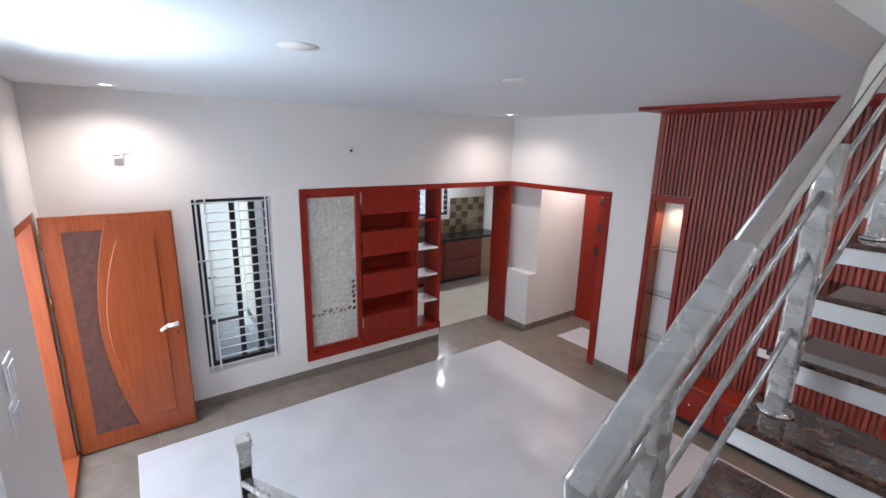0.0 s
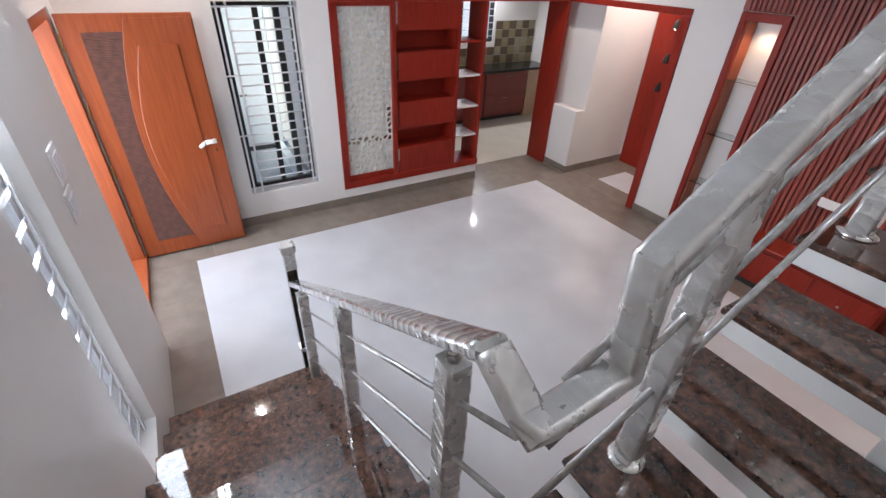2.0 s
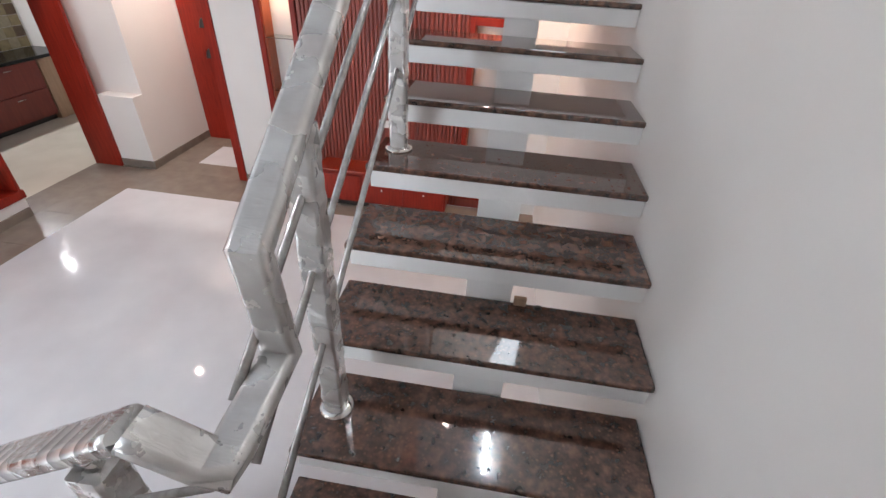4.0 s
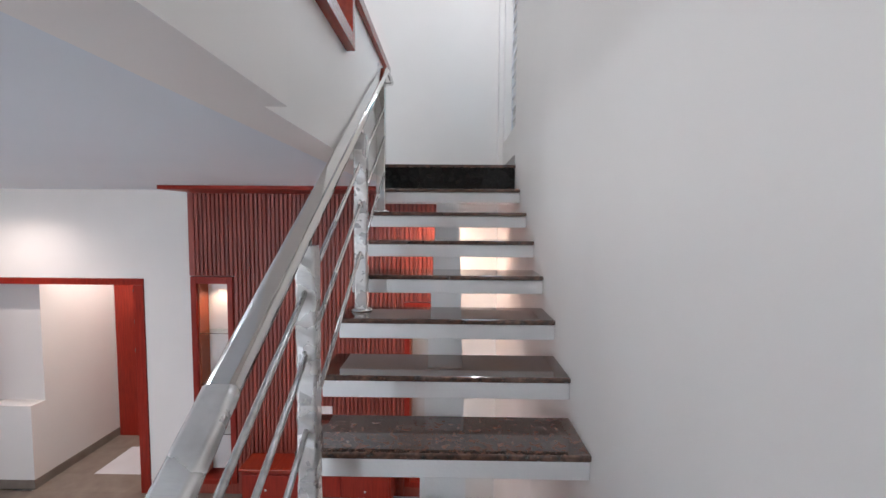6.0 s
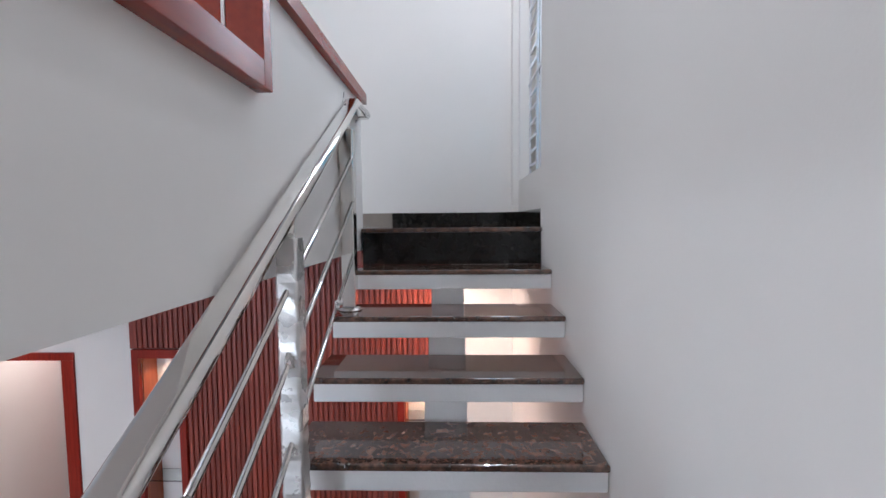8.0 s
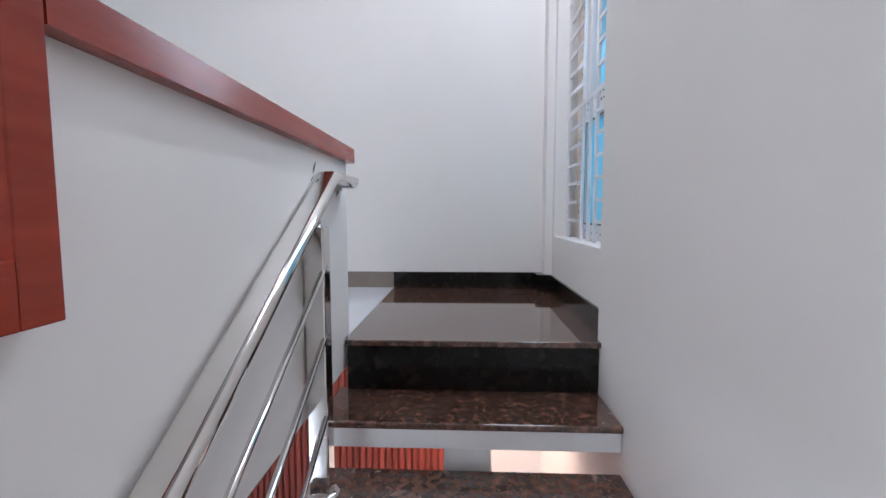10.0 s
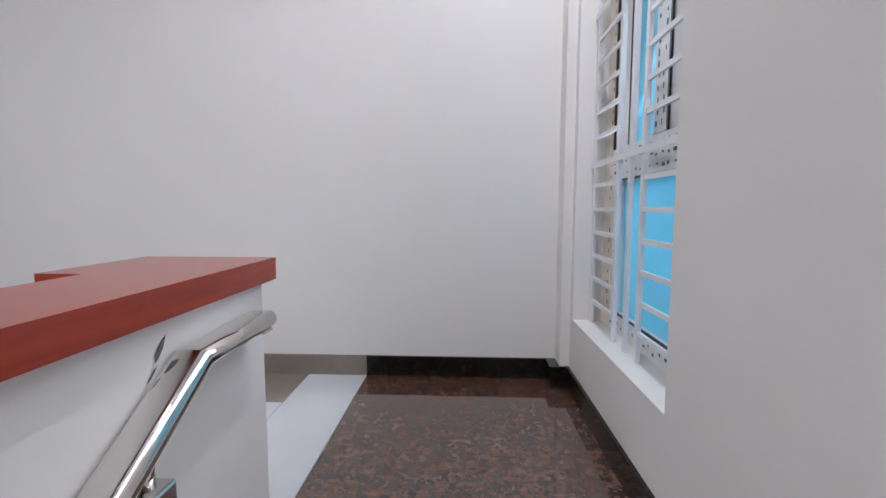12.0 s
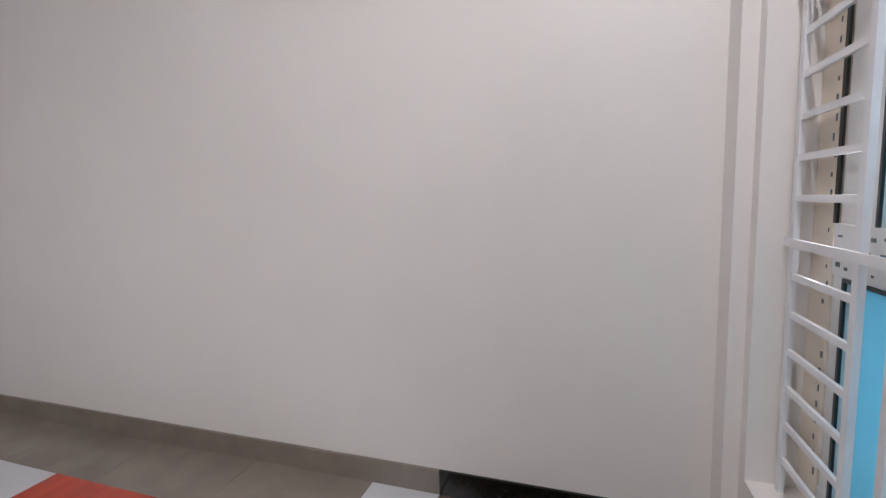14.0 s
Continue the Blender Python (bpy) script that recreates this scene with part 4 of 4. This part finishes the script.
def landing_window():
    w = thing("window_3", "white barred landing window with blue protective film", "window")
    y0, y1, z0, z1 = 3.15, 4.055, 3.53, 5.55
    xo = 0.15
    rails = [("frame_side", (xo, xo + 0.06, 3.955, y1, z0, z1), BEIGEF), ("frame_side", (xo, xo + 0.06, y0, y0 + 0.05, z0, z1), PRINTF),
             ("frame_bottom", (xo, xo + 0.06, y0 + 0.05, 3.955, z0, z0 + 0.075), PRINTF), ("frame_top", (xo, xo + 0.06, y0 + 0.05, 3.955, z1 - 0.06, z1), PRINTF),
             ("sash_stile", (xo + 0.004, xo + 0.06, 3.90, 3.955, z0 + 0.075, 4.13), PRINTF), ("transom", (xo, xo + 0.06, y0 + 0.05, 3.955, 4.13, 4.25), PRINTF),
             ("sash_stile", (xo + 0.004, xo + 0.06, 3.80, 3.94, 4.25, z1 - 0.06), PRINTF), ("mullion", (xo, xo + 0.06, 3.495, 3.595, 4.25, z1 - 0.06), PRINTF),
             ("sash_stile", (xo + 0.004, xo + 0.06, 3.37, 3.485, 4.25, z1 - 0.06), PRINTF)]
    for nm, b, mt in rails:
        part(nm, block(*b, 0.003), mt, w, "white frame under printed film" if mt is PRINTF else "beige frame side")
    part("pane", block(xo + 0.03, xo + 0.036, y0 + 0.05, 3.90, z0 + 0.075, 4.13), BLUE, w, "pane under bright blue film")
    part("pane", block(xo + 0.03, xo + 0.036, 3.595, 3.80, 4.25, z1 - 0.06), BLUE, w, "pane under bright blue film")
    part("pane", block(xo + 0.03, xo + 0.036, y0 + 0.05, 3.37, 4.25, z1 - 0.06), BLUE, w, "pane under bright blue film")
    g0, g1 = xo - 0.003, xo + 0.003
    part("gasket", blocks((g0, g1, 3.892, 3.902, z0 + 0.075, 4.13), (g0, g1, y0 + 0.05, 3.892, z0 + 0.075, z0 + 0.083), (g0, g1, y0 + 0.05, 3.892, 4.122, 4.13),
                          (g0, g1, 3.942, 3.955, 4.25, z1 - 0.06), (g0, g1, 3.792, 3.80, 4.25, z1 - 0.06), (g0, g1, 3.485, 3.495, 4.25, z1 - 0.06), (g0, g1, 3.362, 3.37, 4.25, z1 - 0.06)), BLACKM, w, "black rubber gasket")
    # unreadable print on the film, as plain bars
    rng = random.Random(3)
    bm = bmesh.new()
    def mark(y, z, a, b):
        bx(bm, xo - 0.0012, xo - 0.0004, y - a, y + a, z - b, z + b)
    for i in range(18):
        for zz2 in (4.155, 4.19, 4.225):
            if rng.random() < 0.8:
                mark(y0 + 0.07 + i * 0.042 + rng.uniform(-0.008, 0.008), zz2 + rng.uniform(-0.004, 0.004), rng.uniform(0.003, 0.011), rng.uniform(0.002, 0.006))
        mark(y0 + 0.07 + i * 0.042 + rng.uniform(-0.01, 0.01), z0 + 0.038 + rng.uniform(-0.012, 0.012), rng.uniform(0.003, 0.008), rng.uniform(0.003, 0.006))
    for i in range(34):
        for yy in (3.525, 3.565, y0 + 0.02):
            if rng.random() < 0.8:
                mark(yy + rng.uniform(-0.008, 0.008), 4.28 + i * 0.036, rng.uniform(0.002, 0.006), rng.uniform(0.004, 0.011))
    for i in range(44):
        if rng.random() < 0.7:
            mark(3.975 + rng.uniform(-0.008, 0.008), z0 + 0.1 + i * 0.043, rng.uniform(0.002, 0.005), rng.uniform(0.004, 0.010))
    part("print", bm, INK, w, "small dark print on the film")
    # bars
    xg = 0.10
    for yy in (4.025, 3.745, 3.63, 3.525, 3.18):
        part("bar_upright", block(xg - 0.005, xg + 0.009, yy - 0.010, yy + 0.010, z0 - 0.0, z1), WHITEM, w)
    part("bar_cross", block(xg - 0.009, xg - 0.005, y0, y1, 4.186, 4.208), WHITEM, w)
    part("bar_cross", block(xg - 0.009, xg - 0.005, y0, y1, 4.784, 4.806), WHITEM, w)
    for i in range(-6, 13):
        z = 4.21 + i * 0.0975
        if i in (0, 6):
            continue
        for a, b in ((3.745, 4.025), (3.18, 3.525)):
            part("bar", block(xg - 0.003, xg + 0.006, a, b, z - 0.008, z + 0.008), WHITEM, w)


landing_window()

# ---- fixtures ----
def downlight(x, y, z):
    d = thing("downlight", "small round recessed ceiling downlight, lit", "ceiling light", group="recessed downlights")
    part("rim", lathe([(0.052, 0.0), (0.052, -0.006), (0.040, -0.009), (0.038, -0.004)], (x, y, z - 0.001)), PLASTIC, d)
    part("diffuser", lathe([(0.037, 0.0), (0.037, -0.006)], (x, y, z - 0.002)), GLOW_W, d)


for dx, dy in DOWN:
    downlight(dx, dy, CZ)
downlight(-4.1, 4.95, CZ)
wl = thing("wall_light", "small round lit lamp above the kitchen window", "wall light")
part("base", rod((-7.798, 4.85, 2.48), (-7.775, 4.85, 2.48), 0.045, 20), PLASTIC, wl)
part("globe", rod((-7.775, 4.85, 2.48), (-7.73, 4.85, 2.48), 0.035, 20, 0.025), GLOW_W, wl, "glowing white cover")
downlight(-0.56, 3.70, CZ - 0.002)
downlight(-0.74, 3.54, TOP)
for cx, cy in ((-2.44, 0.25), (-2.51, 1.58)):
    c = thing("ceiling_cover", "round white blank cover plate on the ceiling", "ceiling cover", group="ceiling covers")
    part("disc", lathe([(0.085, 0.0), (0.085, -0.001), (0.083, -0.003), (0.02, -0.0035)], (cx, cy, CZ)), PLASTIC, c)
tl = thing("tube_light", "lit white LED tube on the entrance wall", "wall light")
part("base", block(-3.14, -2.09, YS + 0.002, YS + 0.03, 2.68, 2.715, 0.004), PLASTIC, tl)
part("tube", rod((-3.12, YS + 0.045, 2.697), (-2.11, YS + 0.045, 2.697), 0.014), GLOW_C, tl, "glowing tube")
t2 = thing("tube_light", "lit white LED tube under the upper ceiling", "ceiling light")
part("base", block(-0.14, -0.10, 2.83, 3.47, TOP - 0.03, TOP - 0.002, 0.004), PLASTIC, t2)
part("tube", rod((-0.12, 2.85, TOP - 0.045), (-0.12, 3.45, TOP - 0.045), 0.014), GLOW_C, t2, "glowing tube")
sw = thing("switch_panel", "white switch plates beside the entrance door", "switch")
for z0, z1, x in ((1.64, 1.80, -2.93), (1.48, 1.62, -2.88)):
    p = part("plate", block(x - 0.07, x + 0.07, YS + 0.001, YS + 0.012, z0, z1, 0.004), PLASTIC, sw)
    for i in range(3):
        part("rocker", block(x - 0.055 + i * 0.038, x - 0.023 + i * 0.038, YS + 0.011, YS + 0.017, z0 + 0.03, z1 - 0.03, 0.003), WHITEM, p)
ic = thing("distribution_cover", "white wall cover plate with a small box and red mark", "wall box")
part("plate", block(X1, X1 + 0.008, -0.60, -0.27, 2.575, 2.665, 0.003), PLASTIC, ic)
part("box", block(X1 + 0.008, X1 + 0.05, -0.46, -0.39, 2.535, 2.68, 0.006), PLASTIC, ic)
part("mark", block(X1 + 0.05, X1 + 0.0515, -0.455, -0.41, 2.556, 2.567), surface("red_print", (0.5, 0.04, 0.03), rough=0.5), ic, "small red mark")
cc = thing("security_camera", "small white wall camera with a black eye", "camera")
part("mount", rod((X1 + 0.001, 1.69, 2.64), (X1 + 0.03, 1.69, 2.64), 0.025, 16), PLASTIC, cc)
part("housing", rod((X1 + 0.03, 1.69, 2.64), (X1 + 0.085, 1.66, 2.625), 0.022, 16), PLASTIC, cc)
part("lens", rod((X1 + 0.085, 1.66, 2.625), (X1 + 0.09, 1.657, 2.624), 0.016, 16), BLACKM, cc)

# ---- kitchen seen through the doorway ----
for y0, y1 in ((2.95, 3.7), (3.71, 4.5), (4.51, 5.46)):
    k = thing("kitchen_cabinet", "dark red base cabinet under the black worktop", "cabinet", group="kitchen base cabinets")
    part("body", block(-7.78, -7.25, y0, y1, 0.08, 0.86), CABINET, k)
    part("plinth", blocks((-7.75, -7.30, y0, y1, 0.0, 0.08)), BLACKM, k)
    for z0, z1 in ((0.10, 0.46), (0.47, 0.85)):
        d = part("drawer_front", block(-7.25, -7.232, y0 + 0.008, y1 - 0.008, z0, z1, 0.003), CABINET, k)
        part("handle", rod((-7.215, (y0 + y1) / 2 - 0.06, z1 - 0.06), (-7.215, (y0 + y1) / 2 + 0.06, z1 - 0.06), 0.006), STEEL, d)
sp = thing("side_cabinet", "pale wood end panel beside the cabinets", "cabinet")
part("panel", block(-7.78, -7.225, 5.47, 5.99, 0.0, 0.86), surface("pale_wood", (0.42, 0.28, 0.18), (0.35, 0.22, 0.14), rough=0.4, scale=4, stretch=(8, 8, 1)), sp)
wt = thing("kitchen_worktop", "black granite kitchen worktop", "worktop")
part("slab", block(-7.79, -7.19, 2.71, 5.99, 0.861, 0.905, 0.006), BLACK_GRANITE, wt)
splash = tagged(new("wall_backsplash"), "ochre and brown chequered backsplash tiles", "wall", kind="structure")
rng = random.Random(8)
for j in range(5):
    for i in range(21):
        y0, z0 = 2.72 + i * 0.155, 0.907 + j * 0.145
        if y0 < 5.02 and y0 + 0.15 > 3.72 and z0 + 0.14 > 1.28:
            continue
        part("tile", block(-7.799, -7.789, y0, y0 + 0.151, z0, z0 + 0.141), KTILES[(i + j) % 2 if rng.random() < 0.75 else 2], splash)
kw = thing("window_4", "kitchen window with dark frame and horizontal bars", "window")
for nm, b in (("frame_side", (-7.90, -7.84, 3.75, 3.80, 1.28, 2.25)), ("frame_side", (-7.90, -7.84, 4.95, 5.0, 1.28, 2.25)), ("frame_top", (-7.90, -7.84, 3.80, 4.95, 2.20, 2.25)),
              ("frame_bottom", (-7.90, -7.84, 3.80, 4.95, 1.28, 1.33)), ("mullion", (-7.90, -7.84, 4.27, 4.33, 1.33, 2.20))):
    part(nm, block(*b), BLACKM, kw)
for i in range(8):
    part("bar", rod((-7.82, 3.76, 1.38 + i * 0.11), (-7.82, 4.99, 1.38 + i * 0.11), 0.006, 8), WHITEM, kw)
